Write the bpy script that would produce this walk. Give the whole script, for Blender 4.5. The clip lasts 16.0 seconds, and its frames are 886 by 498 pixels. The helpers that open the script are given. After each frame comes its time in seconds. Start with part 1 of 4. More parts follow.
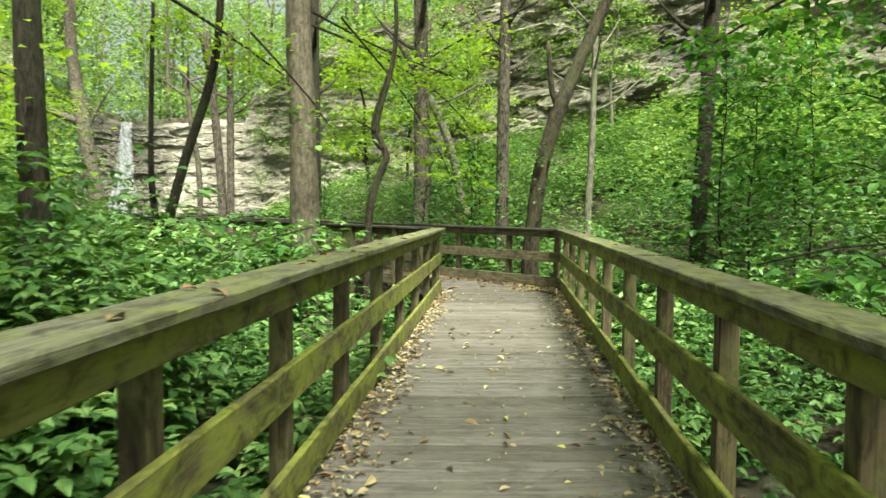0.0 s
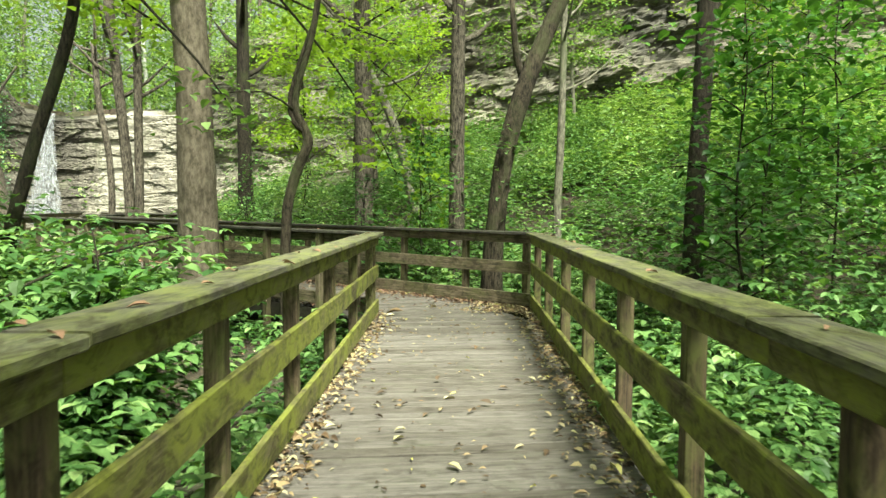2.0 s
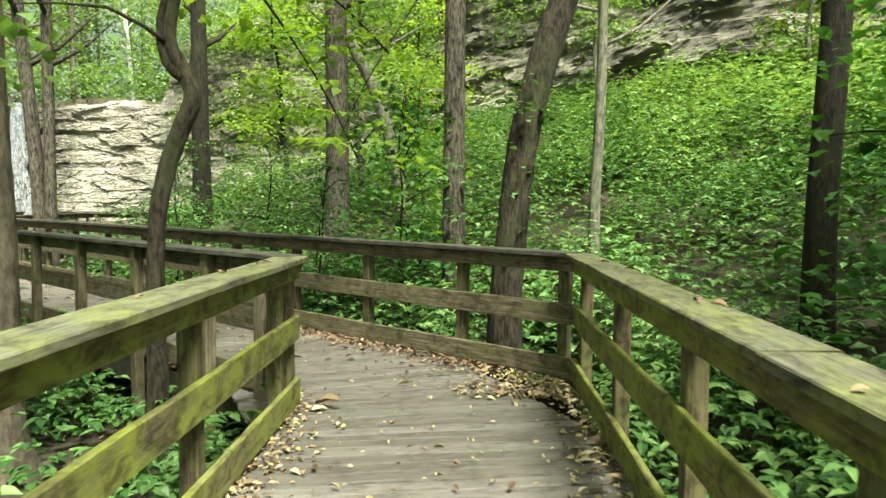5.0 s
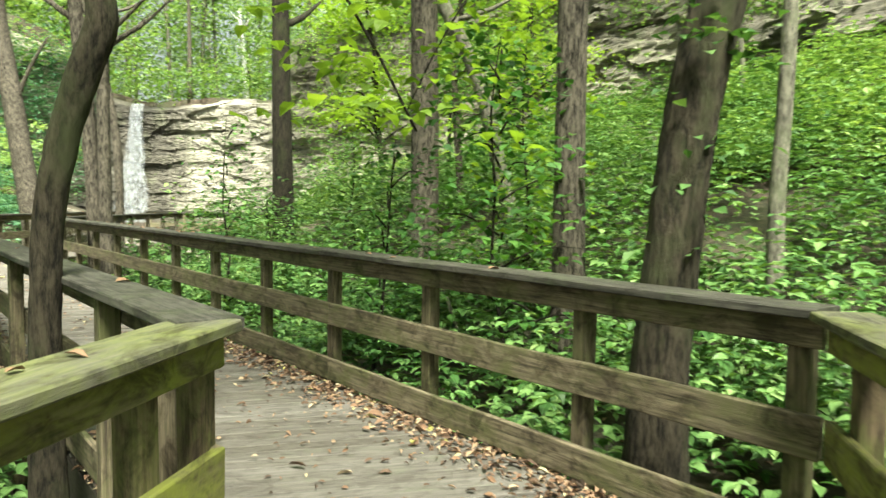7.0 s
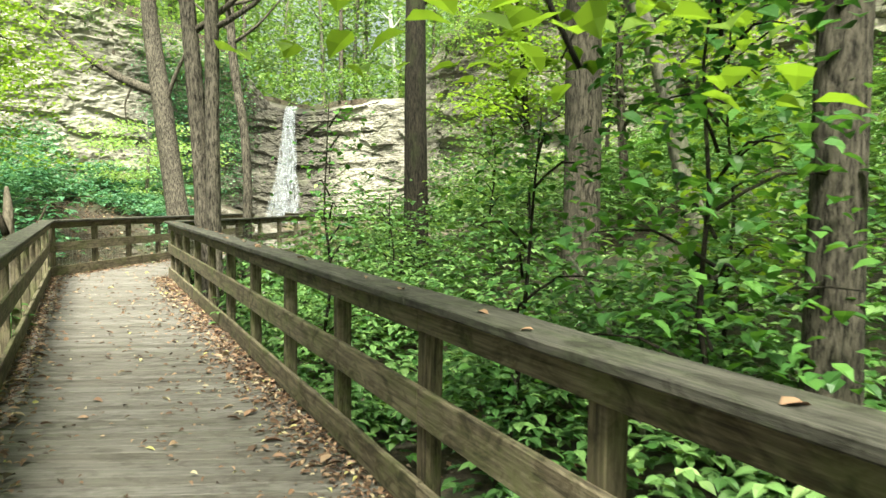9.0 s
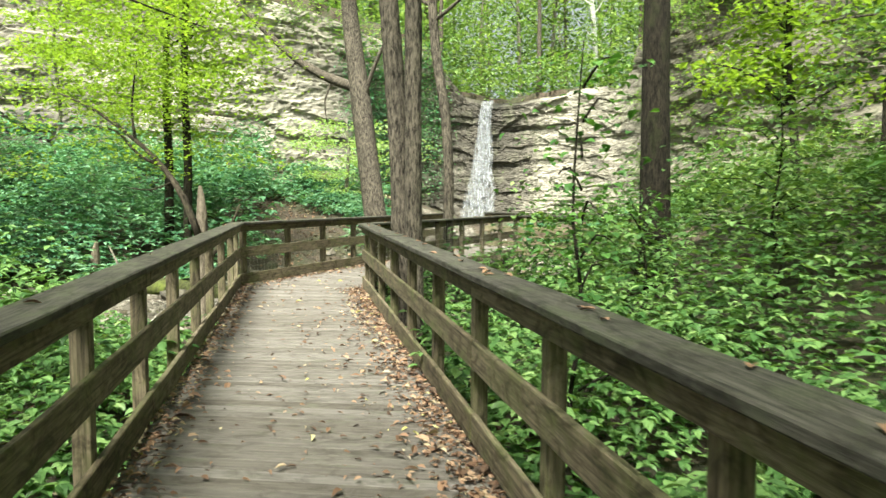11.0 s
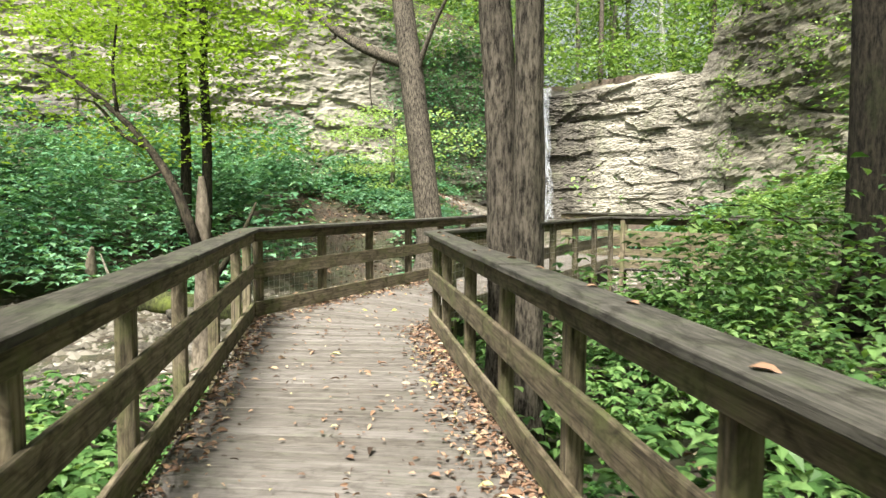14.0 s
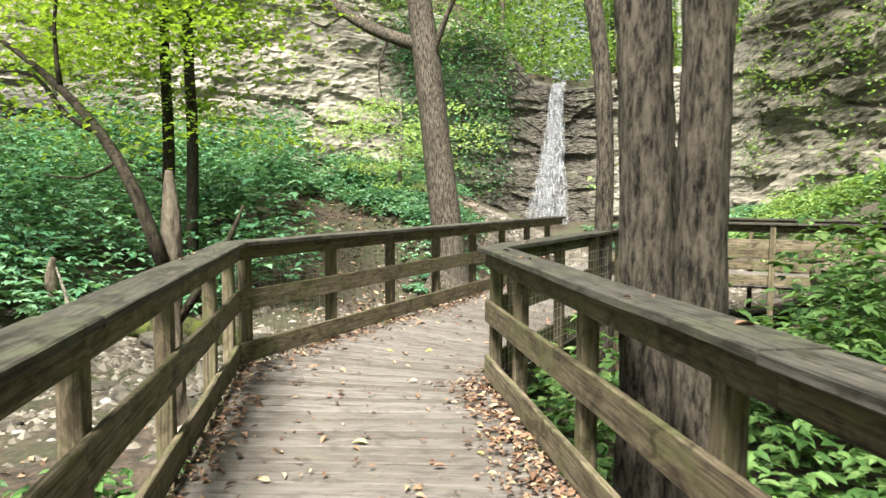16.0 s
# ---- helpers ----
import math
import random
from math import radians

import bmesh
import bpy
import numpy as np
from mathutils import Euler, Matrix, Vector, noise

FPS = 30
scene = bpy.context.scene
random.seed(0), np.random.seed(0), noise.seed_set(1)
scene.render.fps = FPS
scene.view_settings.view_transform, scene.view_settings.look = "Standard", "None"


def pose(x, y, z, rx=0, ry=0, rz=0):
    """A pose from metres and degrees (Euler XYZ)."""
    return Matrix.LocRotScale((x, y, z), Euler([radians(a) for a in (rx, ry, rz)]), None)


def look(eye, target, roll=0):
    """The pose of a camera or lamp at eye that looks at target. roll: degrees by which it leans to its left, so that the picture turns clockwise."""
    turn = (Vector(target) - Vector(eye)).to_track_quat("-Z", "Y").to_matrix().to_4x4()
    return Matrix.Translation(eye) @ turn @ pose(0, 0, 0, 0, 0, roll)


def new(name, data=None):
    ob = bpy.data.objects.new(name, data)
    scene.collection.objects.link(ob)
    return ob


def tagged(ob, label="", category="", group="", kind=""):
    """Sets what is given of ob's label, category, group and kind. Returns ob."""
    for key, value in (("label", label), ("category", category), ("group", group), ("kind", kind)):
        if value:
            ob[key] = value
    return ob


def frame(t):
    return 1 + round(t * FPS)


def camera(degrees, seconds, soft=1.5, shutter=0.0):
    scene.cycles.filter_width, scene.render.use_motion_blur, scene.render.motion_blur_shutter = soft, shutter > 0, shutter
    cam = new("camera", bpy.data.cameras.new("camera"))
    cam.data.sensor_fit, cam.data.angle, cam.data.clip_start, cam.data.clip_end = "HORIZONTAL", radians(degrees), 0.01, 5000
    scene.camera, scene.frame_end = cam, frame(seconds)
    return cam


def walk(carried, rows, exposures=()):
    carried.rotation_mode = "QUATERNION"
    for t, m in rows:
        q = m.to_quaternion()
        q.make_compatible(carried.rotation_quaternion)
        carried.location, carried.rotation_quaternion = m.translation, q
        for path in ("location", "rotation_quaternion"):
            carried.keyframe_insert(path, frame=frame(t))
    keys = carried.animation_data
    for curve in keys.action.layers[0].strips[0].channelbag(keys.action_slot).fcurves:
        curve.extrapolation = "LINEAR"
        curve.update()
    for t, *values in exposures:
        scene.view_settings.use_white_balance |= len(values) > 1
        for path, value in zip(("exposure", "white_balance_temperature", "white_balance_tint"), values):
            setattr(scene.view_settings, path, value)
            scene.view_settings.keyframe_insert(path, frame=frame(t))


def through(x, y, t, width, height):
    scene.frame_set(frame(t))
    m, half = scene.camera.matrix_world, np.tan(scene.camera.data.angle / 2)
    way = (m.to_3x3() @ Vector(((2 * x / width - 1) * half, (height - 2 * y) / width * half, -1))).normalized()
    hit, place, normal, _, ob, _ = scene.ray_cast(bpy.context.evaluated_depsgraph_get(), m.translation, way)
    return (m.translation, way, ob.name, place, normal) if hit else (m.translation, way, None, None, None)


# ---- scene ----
cam = camera(64.4, 16.0, shutter=0.3)
METRES, EYE, TILT, LEAN, TURN = 21.2, 1.345, 0.0, 0.0, 0.0
ROWS = [
    (0.0, 0.0, 0.0, 0.0, 0.02, -2.45, -0.53),
    (0.5, 0.0005, 0.0318, 0.001, -3.23, -2.42, -0.42),
    (1.0, 0.0039, 0.0647, 0.0013, -3.8, -2.47, -0.3),
    (1.5, 0.0088, 0.0971, 0.0022, -3.74, -2.59, -0.26),
    (2.0, 0.0112, 0.1292, 0.003, -3.6, -2.69, -0.2),
    (2.5, 0.0142, 0.1601, 0.0044, -3.45, -2.79, -0.16),
    (3.0, 0.018, 0.1914, 0.0053, -3.31, -2.85, -0.13),
    (3.5, 0.0235, 0.2244, 0.0056, -3.22, -2.87, -0.16),
    (4.0, 0.0282, 0.2574, 0.0058, -3.11, -2.88, -0.17),
    (6.5, 0.0419, 0.4271, 0.0097, -0.77, -3.06, -0.48),
    (7.0, 0.0441, 0.4597, 0.0095, 6.4, -3.05, -0.34),
    (7.5, 0.0464, 0.4909, 0.0101, 10.98, -3.13, -0.3),
    (8.0, 0.0456, 0.521, 0.011, 14.86, -3.09, -0.24),
    (8.5, 0.0374, 0.5479, 0.0117, 17.29, -3.13, -0.36),
    (9.0, 0.0249, 0.5766, 0.0132, 18.63, -3.11, -0.45),
    (9.5, 0.0102, 0.6002, 0.0137, 20.61, -3.13, -0.43),
    (10.0, -0.0077, 0.624, 0.0144, 25.85, -3.22, -0.28),
    (12.5, -0.1204, 0.7465, 0.0147, 37.32, -3.5, -0.36),
    (13.0, -0.1392, 0.7649, 0.0155, 37.23, -3.55, -0.39),
    (13.5, -0.1599, 0.7828, 0.0153, 37.14, -3.57, -0.4),
    (14.0, -0.179, 0.8018, 0.0161, 37.07, -3.61, -0.4),
    (14.5, -0.1999, 0.8208, 0.0166, 37.02, -3.6, -0.43),
    (15.0, -0.221, 0.8387, 0.0167, 36.97, -3.57, -0.44),
    (15.5, -0.2433, 0.8571, 0.017, 36.94, -3.6, -0.46),
    (16.0, -0.2641, 0.8745, 0.0174, 36.92, -3.57, -0.4),
]
walk(cam, [(t, pose(0, 0, EYE, TILT, LEAN, TURN) @ pose(METRES * x, METRES * y, METRES * z, 90 + pitch, roll, yaw)) for t, x, y, z, yaw, pitch, roll in ROWS],
     exposures=[(0, 2.4, 6600, -4), (4, 2.3, 6600, -4), (7, 2.55, 6600, -3), (10, 2.5, 6500, -1), (12.5, 2.2, 6400, 7), (16, 2.2, 6400, 11)])

# ---- world, sun ----
world = bpy.data.worlds.new("sky")
world.use_nodes = True
scene.world = world
wn, wl = world.node_tree.nodes, world.node_tree.links
sky = wn.new("ShaderNodeTexSky")
sky.sky_type, sky.sun_disc = "NISHITA", False
sky.sun_elevation, sky.sun_rotation = radians(56), radians(160)
sky.air_density, sky.dust_density, sky.ozone_density = 1.0, 5.0, 0.3
hazy = wn.new("ShaderNodeHueSaturation")
hazy.inputs["Saturation"].default_value = 0.25
wl.new(sky.outputs[0], hazy.inputs["Color"])
wl.new(hazy.outputs[0], wn["Background"].inputs[0])
wn["Background"].inputs["Strength"].default_value = 0.038
sun = new("sun", bpy.data.lights.new("sun", "SUN"))
sun.data.energy, sun.data.angle, sun.data.color = 3.8, radians(20), (1.0, 0.95, 0.84)
sun.matrix_world = look((6, -16, 26), (0, 0, 0))

# ---- materials ----
def material(name):
    m = bpy.data.materials.new(name)
    m.use_nodes = True
    nt = m.node_tree
    return m, nt, nt.nodes["Principled BSDF"]


def node(nt, kind, **values):
    n = nt.nodes.new(kind)
    for k, v in values.items():
        n.inputs[k.replace("_", " ")].default_value = v
    return n


def ramp(nt, source, stops):
    r = nt.nodes.new("ShaderNodeValToRGB")
    while len(r.color_ramp.elements) < len(stops):
        r.color_ramp.elements.new(0.5)
    for e, (p, c) in zip(r.color_ramp.elements, stops):
        e.position, e.color = p, (*c, 1)
    nt.links.new(source, r.inputs[0])
    return r.outputs[0]


def mix(nt, fac, a, b, blend="MIX"):
    m = nt.nodes.new("ShaderNodeMix")
    m.data_type, m.blend_type = "RGBA", blend
    for sock, v in ((m.inputs[0], fac), (m.inputs[6], a), (m.inputs[7], b)):
        if isinstance(v, (int, float)):
            sock.default_value = v
        elif isinstance(v, tuple):
            sock.default_value = (*v, 1)
        else:
            nt.links.new(v, sock)
    return m.outputs[2]


def mapped(nt, scale, space="Object"):
    co = nt.nodes.new("ShaderNodeTexCoord")
    mp = nt.nodes.new("ShaderNodeMapping")
    mp.inputs["Scale"].default_value = scale
    nt.links.new(co.outputs[space], mp.inputs[0])
    info = nt.nodes.new("ShaderNodeObjectInfo")
    add = nt.nodes.new("ShaderNodeVectorMath")
    mul = nt.nodes.new("ShaderNodeVectorMath")
    mul.operation, mul.inputs[1].default_value = "MULTIPLY", (37, 53, 71)
    nt.links.new(info.outputs["Random"], mul.inputs[0])
    nt.links.new(mp.outputs[0], add.inputs[0])
    nt.links.new(mul.outputs[0], add.inputs[1])
    return (add if space == "Object" else mp).outputs[0], info.outputs["Random"]


def tex(nt, vec, scale, detail=4.0, rough=0.6, distort=0.0):
    n = node(nt, "ShaderNodeTexNoise", Scale=scale, Detail=detail, Roughness=rough, Distortion=distort)
    nt.links.new(vec, n.inputs["Vector"])
    return n.outputs["Fac"]


def bump(nt, bsdf, height, strength, distance=0.01):
    b = node(nt, "ShaderNodeBump", Strength=strength, Distance=distance)
    nt.links.new(height, b.inputs["Height"])
    nt.links.new(b.outputs[0], bsdf.inputs["Normal"])


def wood(name, dark, light, moss, amount, stains=0.85):
    """Weathered boards: grain along local x, algae in patches, dark damp stains."""
    m, nt, b = material(name)
    vec, rnd = mapped(nt, (1.2, 26, 26))
    vec2, _ = mapped(nt, (1.6, 3.0, 3.0))
    grain = tex(nt, vec, 2.2, 6, 0.65, 0.2)
    fine = tex(nt, vec, 9.0, 4, 0.7)
    blot = tex(nt, vec2, 1.7, 9, 0.74, 0.3)
    base = ramp(nt, grain, [(0.3, dark), (0.68, light)])
    tone = ramp(nt, rnd, [(0.0, (0.62, 0.6, 0.56)), (1.0, (1.0, 1.0, 1.0))])
    base = mix(nt, 1.0, base, tone, "MULTIPLY")
    f = ramp(nt, blot, [(0.56 - amount * 0.34, (0, 0, 0)), (0.74 - amount * 0.26, (1, 1, 1))])
    col = mix(nt, f, base, moss)
    stain = tex(nt, vec2, 3.3, 5, 0.7, 0.9)
    sm = ramp(nt, stain, [(0.36, (0.26, 0.24, 0.2)), (0.53, (1, 1, 1))])
    col = mix(nt, stains, col, sm, "MULTIPLY")
    nt.links.new(col, b.inputs["Base Color"])
    b.inputs["Roughness"].default_value = 0.82
    b.inputs["Specular IOR Level"].default_value = 0.3
    bump(nt, b, mix(nt, 0.5, grain, fine), 0.6, 0.006)
    return m


def bark(name, dark, light, moss=None, depth=0.03, ridged=1.0):
    m, nt, b = material(name)
    vec, _ = mapped(nt, (17 * ridged, 17 * ridged, 3.8))
    vec2, _ = mapped(nt, (1, 1, 0.6))
    ridge = tex(nt, vec, 1.9, 8, 0.74, 0.15)
    blot = tex(nt, vec2, 3.0, 4, 0.6)
    col = ramp(nt, ridge, [(0.40, dark), (0.60, light)])
    col = mix(nt, 0.6, col, ramp(nt, blot, [(0.35, (0.5, 0.5, 0.5)), (0.65, (1, 1, 1))]), "MULTIPLY")
    if moss:
        col = mix(nt, ramp(nt, tex(nt, vec2, 2.3, 6, 0.7), [(0.5, (0, 0, 0)), (0.66, (0.8, 0.8, 0.8))]), col, moss)
    nt.links.new(col, b.inputs["Base Color"])
    b.inputs["Roughness"].default_value = 0.92
    b.inputs["Specular IOR Level"].default_value = 0.2
    bump(nt, b, ridge, 1.0, depth)
    return m


def leafy(name, stops, through=0.45, gloss=0.45):
    """Leaves that let light through; each leaf its own tone, patches of the plant too."""
    m, nt, b = material(name)
    geo = nt.nodes.new("ShaderNodeNewGeometry")
    vec, _ = mapped(nt, (1, 1, 1), "Object")
    patch = tex(nt, vec, 0.55, 3, 0.6)
    mixv = nt.nodes.new("ShaderNodeMath")
    mixv.operation = "MULTIPLY_ADD"
    mixv.inputs[1].default_value = 0.55
    sub = nt.nodes.new("ShaderNodeMath")
    sub.operation, sub.inputs[1].default_value = "MULTIPLY_ADD", 1.3
    sub.inputs[2].default_value = -0.42
    nt.links.new(patch, sub.inputs[0])
    nt.links.new(geo.outputs["Random Per Island"], mixv.inputs[0])
    nt.links.new(sub.outputs[0], mixv.inputs[2])
    col = ramp(nt, mixv.outputs[0], stops)
    nt.links.new(col, b.inputs["Base Color"])
    b.inputs["Roughness"].default_value = gloss
    b.inputs["Specular IOR Level"].default_value = 0.28
    tr = nt.nodes.new("ShaderNodeBsdfTranslucent")
    nt.links.new(mix(nt, 1.0, col, (1.4, 1.4, 0.6), "MULTIPLY"), tr.inputs[0])
    ms = nt.nodes.new("ShaderNodeMixShader")
    ms.inputs[0].default_value = through
    nt.links.new(b.outputs[0], ms.inputs[1])
    nt.links.new(tr.outputs[0], ms.inputs[2])
    nt.links.new(ms.outputs[0], nt.nodes["Material Output"].inputs[0])
    return m


W_GREEN = wood("mossy_wood", (0.022, 0.018, 0.012), (0.225, 0.19, 0.115), (0.19, 0.21, 0.036), 0.62)
W_BROWN = wood("weathered_wood", (0.024, 0.019, 0.013), (0.27, 0.222, 0.152), (0.10, 0.105, 0.042), 0.3)
W_CAPG = wood("mossy_cap_wood", (0.05, 0.05, 0.038), (0.20, 0.19, 0.148), (0.155, 0.17, 0.055), 0.42)
W_CAPB = wood("weathered_cap_wood", (0.016, 0.016, 0.013), (0.108, 0.10, 0.086), (0.07, 0.08, 0.045), 0.2)
W_DECK = wood("deck_wood", (0.10, 0.09, 0.083), (0.205, 0.187, 0.172), (0.12, 0.12, 0.09), 0.08, 0.55)
W_POST = wood("stained_post_wood", (0.02, 0.014, 0.01), (0.22, 0.165, 0.105), (0.12, 0.13, 0.04), 0.34)
# beam wood, several times darker than the deck planks
W_DARK = wood("dark_beam_wood", (0.015, 0.013, 0.010), (0.05, 0.043, 0.033), (0.03, 0.035, 0.015), 0.2)
B_GREY = bark("grey_brown_bark", (0.012, 0.010, 0.007), (0.165, 0.142, 0.112), None, 0.04)
B_PALE = bark("pale_peeling_bark", (0.075, 0.062, 0.046), (0.19, 0.16, 0.122), None, 0.02, 0.5)
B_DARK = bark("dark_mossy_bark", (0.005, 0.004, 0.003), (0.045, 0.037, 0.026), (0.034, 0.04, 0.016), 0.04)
B_MOSS = bark("flaky_mossy_bark", (0.010, 0.008, 0.006), (0.078, 0.064, 0.044), (0.055, 0.062, 0.028), 0.04, 0.8)
B_THIN = bark("smooth_pale_bark", (0.08, 0.075, 0.06), (0.26, 0.24, 0.19), (0.11, 0.125, 0.07), 0.01, 0.6)
B_GREENLOG = bark("moss_covered_bark", (0.02, 0.022, 0.01), (0.10, 0.11, 0.04), (0.12, 0.15, 0.03), 0.03, 0.8)
B_WHITE = bark("white_bark", (0.3, 0.3, 0.28), (0.7, 0.7, 0.66), None, 0.01, 0.5)
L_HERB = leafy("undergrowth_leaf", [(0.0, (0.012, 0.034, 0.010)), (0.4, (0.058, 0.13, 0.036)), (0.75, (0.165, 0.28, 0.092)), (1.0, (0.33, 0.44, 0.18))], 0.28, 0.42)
L_TEAL = leafy("blue_green_leaf", [(0.0, (0.012, 0.045, 0.02)), (0.45, (0.07, 0.185, 0.10)), (1.0, (0.27, 0.44, 0.28))], 0.3, 0.4)
L_MAPLE = leafy("maple_leaf", [(0.0, (0.06, 0.11, 0.018)), (0.45, (0.17, 0.26, 0.042)), (0.85, (0.21, 0.32, 0.05)), (0.98, (0.30, 0.36, 0.06)), (1.0, (0.38, 0.33, 0.05))], 0.55)
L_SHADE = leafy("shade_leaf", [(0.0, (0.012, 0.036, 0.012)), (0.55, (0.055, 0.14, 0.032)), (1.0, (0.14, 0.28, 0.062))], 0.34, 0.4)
L_FAR = leafy("far_leaf", [(0.0, (0.022, 0.05, 0.018)), (0.45, (0.125, 0.22, 0.068)), (1.0, (0.33, 0.44, 0.165))], 0.4, 0.6)
L_LIGHT = leafy("light_green_leaf", [(0.0, (0.2, 0.30, 0.13)), (0.6, (0.30, 0.42, 0.2)), (1.0, (0.40, 0.52, 0.27))], 0.5, 0.5)


def litter_material(name, stops):
    m, nt, b = material(name)
    geo = nt.nodes.new("ShaderNodeNewGeometry")
    nt.links.new(ramp(nt, geo.outputs["Random Per Island"], stops), b.inputs["Base Color"])
    b.inputs["Roughness"].default_value = 0.75
    return m


DEAD = litter_material("dead_leaf", [(0.0, (0.035, 0.022, 0.014)), (0.35, (0.12, 0.066, 0.038)), (0.65, (0.24, 0.14, 0.085)), (0.88, (0.33, 0.23, 0.15)), (0.97, (0.42, 0.36, 0.24)), (1.0, (0.42, 0.40, 0.12))])
DEAD_PALE = litter_material("pale_dead_leaf", [(0.0, (0.04, 0.028, 0.017)), (0.3, (0.15, 0.095, 0.05)), (0.55, (0.30, 0.22, 0.115)), (0.8, (0.36, 0.30, 0.165)), (0.93, (0.44, 0.41, 0.27)), (1.0, (0.42, 0.40, 0.09))])


def ground_material():
    m, nt, b = material("forest_floor")
    vec, _ = mapped(nt, (1, 1, 1), "Object")
    fine, big = tex(nt, vec, 9, 8, 0.75), tex(nt, vec, 0.5, 4, 0.6)
    col = ramp(nt, fine, [(0.3, (0.010, 0.008, 0.006)), (0.5, (0.045, 0.033, 0.022)), (0.7, (0.14, 0.10, 0.07))])
    col = mix(nt, ramp(nt, big, [(0.42, (0, 0, 0)), (0.6, (0.5, 0.5, 0.5))]), col, mix(nt, fine, (0.015, 0.03, 0.008), (0.06, 0.09, 0.03)))
    nt.links.new(col, b.inputs["Base Color"])
    b.inputs["Roughness"].default_value = 0.95
    bump(nt, b, fine, 1.0, 0.05)
    return m


def rock_material(name, dark, light, green=0.3, wet=0.0):
    m, nt, b = material(name)
    vec, _ = mapped(nt, (0.5, 0.5, 4.2), "Object")
    vec2, _ = mapped(nt, (1, 1, 0.5), "Object")
    strata, grain = tex(nt, vec, 1.3, 10, 0.75, 0.1), tex(nt, vec2, 4.5, 8, 0.75)
    blot = tex(nt, vec2, 0.22, 4, 0.6, 0.4)
    cr = node(nt, "ShaderNodeTexVoronoi", Scale=0.8, Randomness=1.0)
    cr.feature = "DISTANCE_TO_EDGE"
    warp = nt.nodes.new("ShaderNodeVectorMath")
    warp.operation = "MULTIPLY_ADD"
    warp.inputs[1].default_value = (0.45, 0.45, 0.45)
    nt.links.new(strata, warp.inputs[0])
    nt.links.new(vec, warp.inputs[2])
    nt.links.new(warp.outputs[0], cr.inputs["Vector"])
    crack = ramp(nt, cr.outputs["Distance"], [(0.0, (0.16, 0.15, 0.14)), (0.045, (1, 1, 1))])
    col = ramp(nt, strata, [(0.32, dark), (0.46, tuple((a + c) / 2 for a, c in zip(dark, light))), (0.6, light)])
    tone = ramp(nt, blot, [(0.36, (0.36, 0.35, 0.34)), (0.46, (0.85, 0.81, 0.75)), (0.58, (1.3, 1.27, 1.2))])
    col = mix(nt, 0.9, col, tone, "MULTIPLY")
    col = mix(nt, 0.5, col, ramp(nt, grain, [(0.35, (0.45, 0.44, 0.43)), (0.6, (1.1, 1.1, 1.1))]), "MULTIPLY")
    col = mix(nt, 0.5, col, crack, "MULTIPLY")
    if wet:
        # rock darkened by spray for some metres to each side of the falling water
        co = nt.nodes.new("ShaderNodeTexCoord")
        sx = nt.nodes.new("ShaderNodeSeparateXYZ")
        nt.links.new(co.outputs["Object"], sx.inputs[0])
        off = nt.nodes.new("ShaderNodeMath")
        off.operation, off.inputs[1].default_value = "ADD", -wet
        ab = nt.nodes.new("ShaderNodeMath")
        ab.operation = "ABSOLUTE"
        wob = nt.nodes.new("ShaderNodeMath")
        wob.operation, wob.inputs[1].default_value = "MULTIPLY_ADD", 5.0
        nt.links.new(sx.outputs[0], off.inputs[0])
        nt.links.new(off.outputs[0], ab.inputs[0])
        nt.links.new(grain, wob.inputs[0])
        nt.links.new(ab.outputs[0], wob.inputs[2])
        rg = node(nt, "ShaderNodeMapRange")
        rg.inputs[1].default_value, rg.inputs[2].default_value = 4.2, 6.4
        nt.links.new(wob.outputs[0], rg.inputs[0])
        col = mix(nt, 1.0, col, mix(nt, rg.outputs[0], (0.3, 0.29, 0.28), (1.0, 1.0, 1.0)), "MULTIPLY")
    g = tex(nt, vec2, 0.9, 6, 0.7)
    col = mix(nt, ramp(nt, g, [(0.52, (0, 0, 0)), (0.7, (green, green, green))]), col, (0.12, 0.15, 0.06))
    nt.links.new(col, b.inputs["Base Color"])
    b.inputs["Roughness"].default_value = 0.8
    bump(nt, b, mix(nt, 0.6, strata, mix(nt, 1.0, grain, crack, "MULTIPLY")), 1.0, 0.13)
    return m


GROUND = ground_material()
ROCK = rock_material("layered_limestone", (0.10, 0.092, 0.077), (0.335, 0.32, 0.28), 0.3, -24.1)
ROCK_DARK = rock_material("dark_layered_rock", (0.045, 0.042, 0.034), (0.25, 0.235, 0.195), 0.5)
STONE = rock_material("creek_stone", (0.05, 0.045, 0.037), (0.17, 0.155, 0.13), 0.15)


def pebble_material():
    m, nt, b = material("creek_gravel")
    geo = nt.nodes.new("ShaderNodeNewGeometry")
    col = ramp(nt, geo.outputs["Random Per Island"], [(0.0, (0.05, 0.042, 0.032)), (0.5, (0.12, 0.105, 0.082)), (0.9, (0.19, 0.172, 0.145)), (1.0, (0.38, 0.36, 0.33))])
    nt.links.new(col, b.inputs["Base Color"])
    b.inputs["Roughness"].default_value = 0.7
    return m


def water_material():
    m, nt, b = material("creek_water")
    vec, _ = mapped(nt, (1, 1, 1), "Object")
    b.inputs["Base Color"].default_value = (0.07, 0.065, 0.04, 1)
    b.inputs["Roughness"].default_value = 0.08
    b.inputs["Alpha"].default_value = 0.8
    bump(nt, b, tex(nt, vec, 5, 3, 0.5), 0.25, 0.02)
    return m


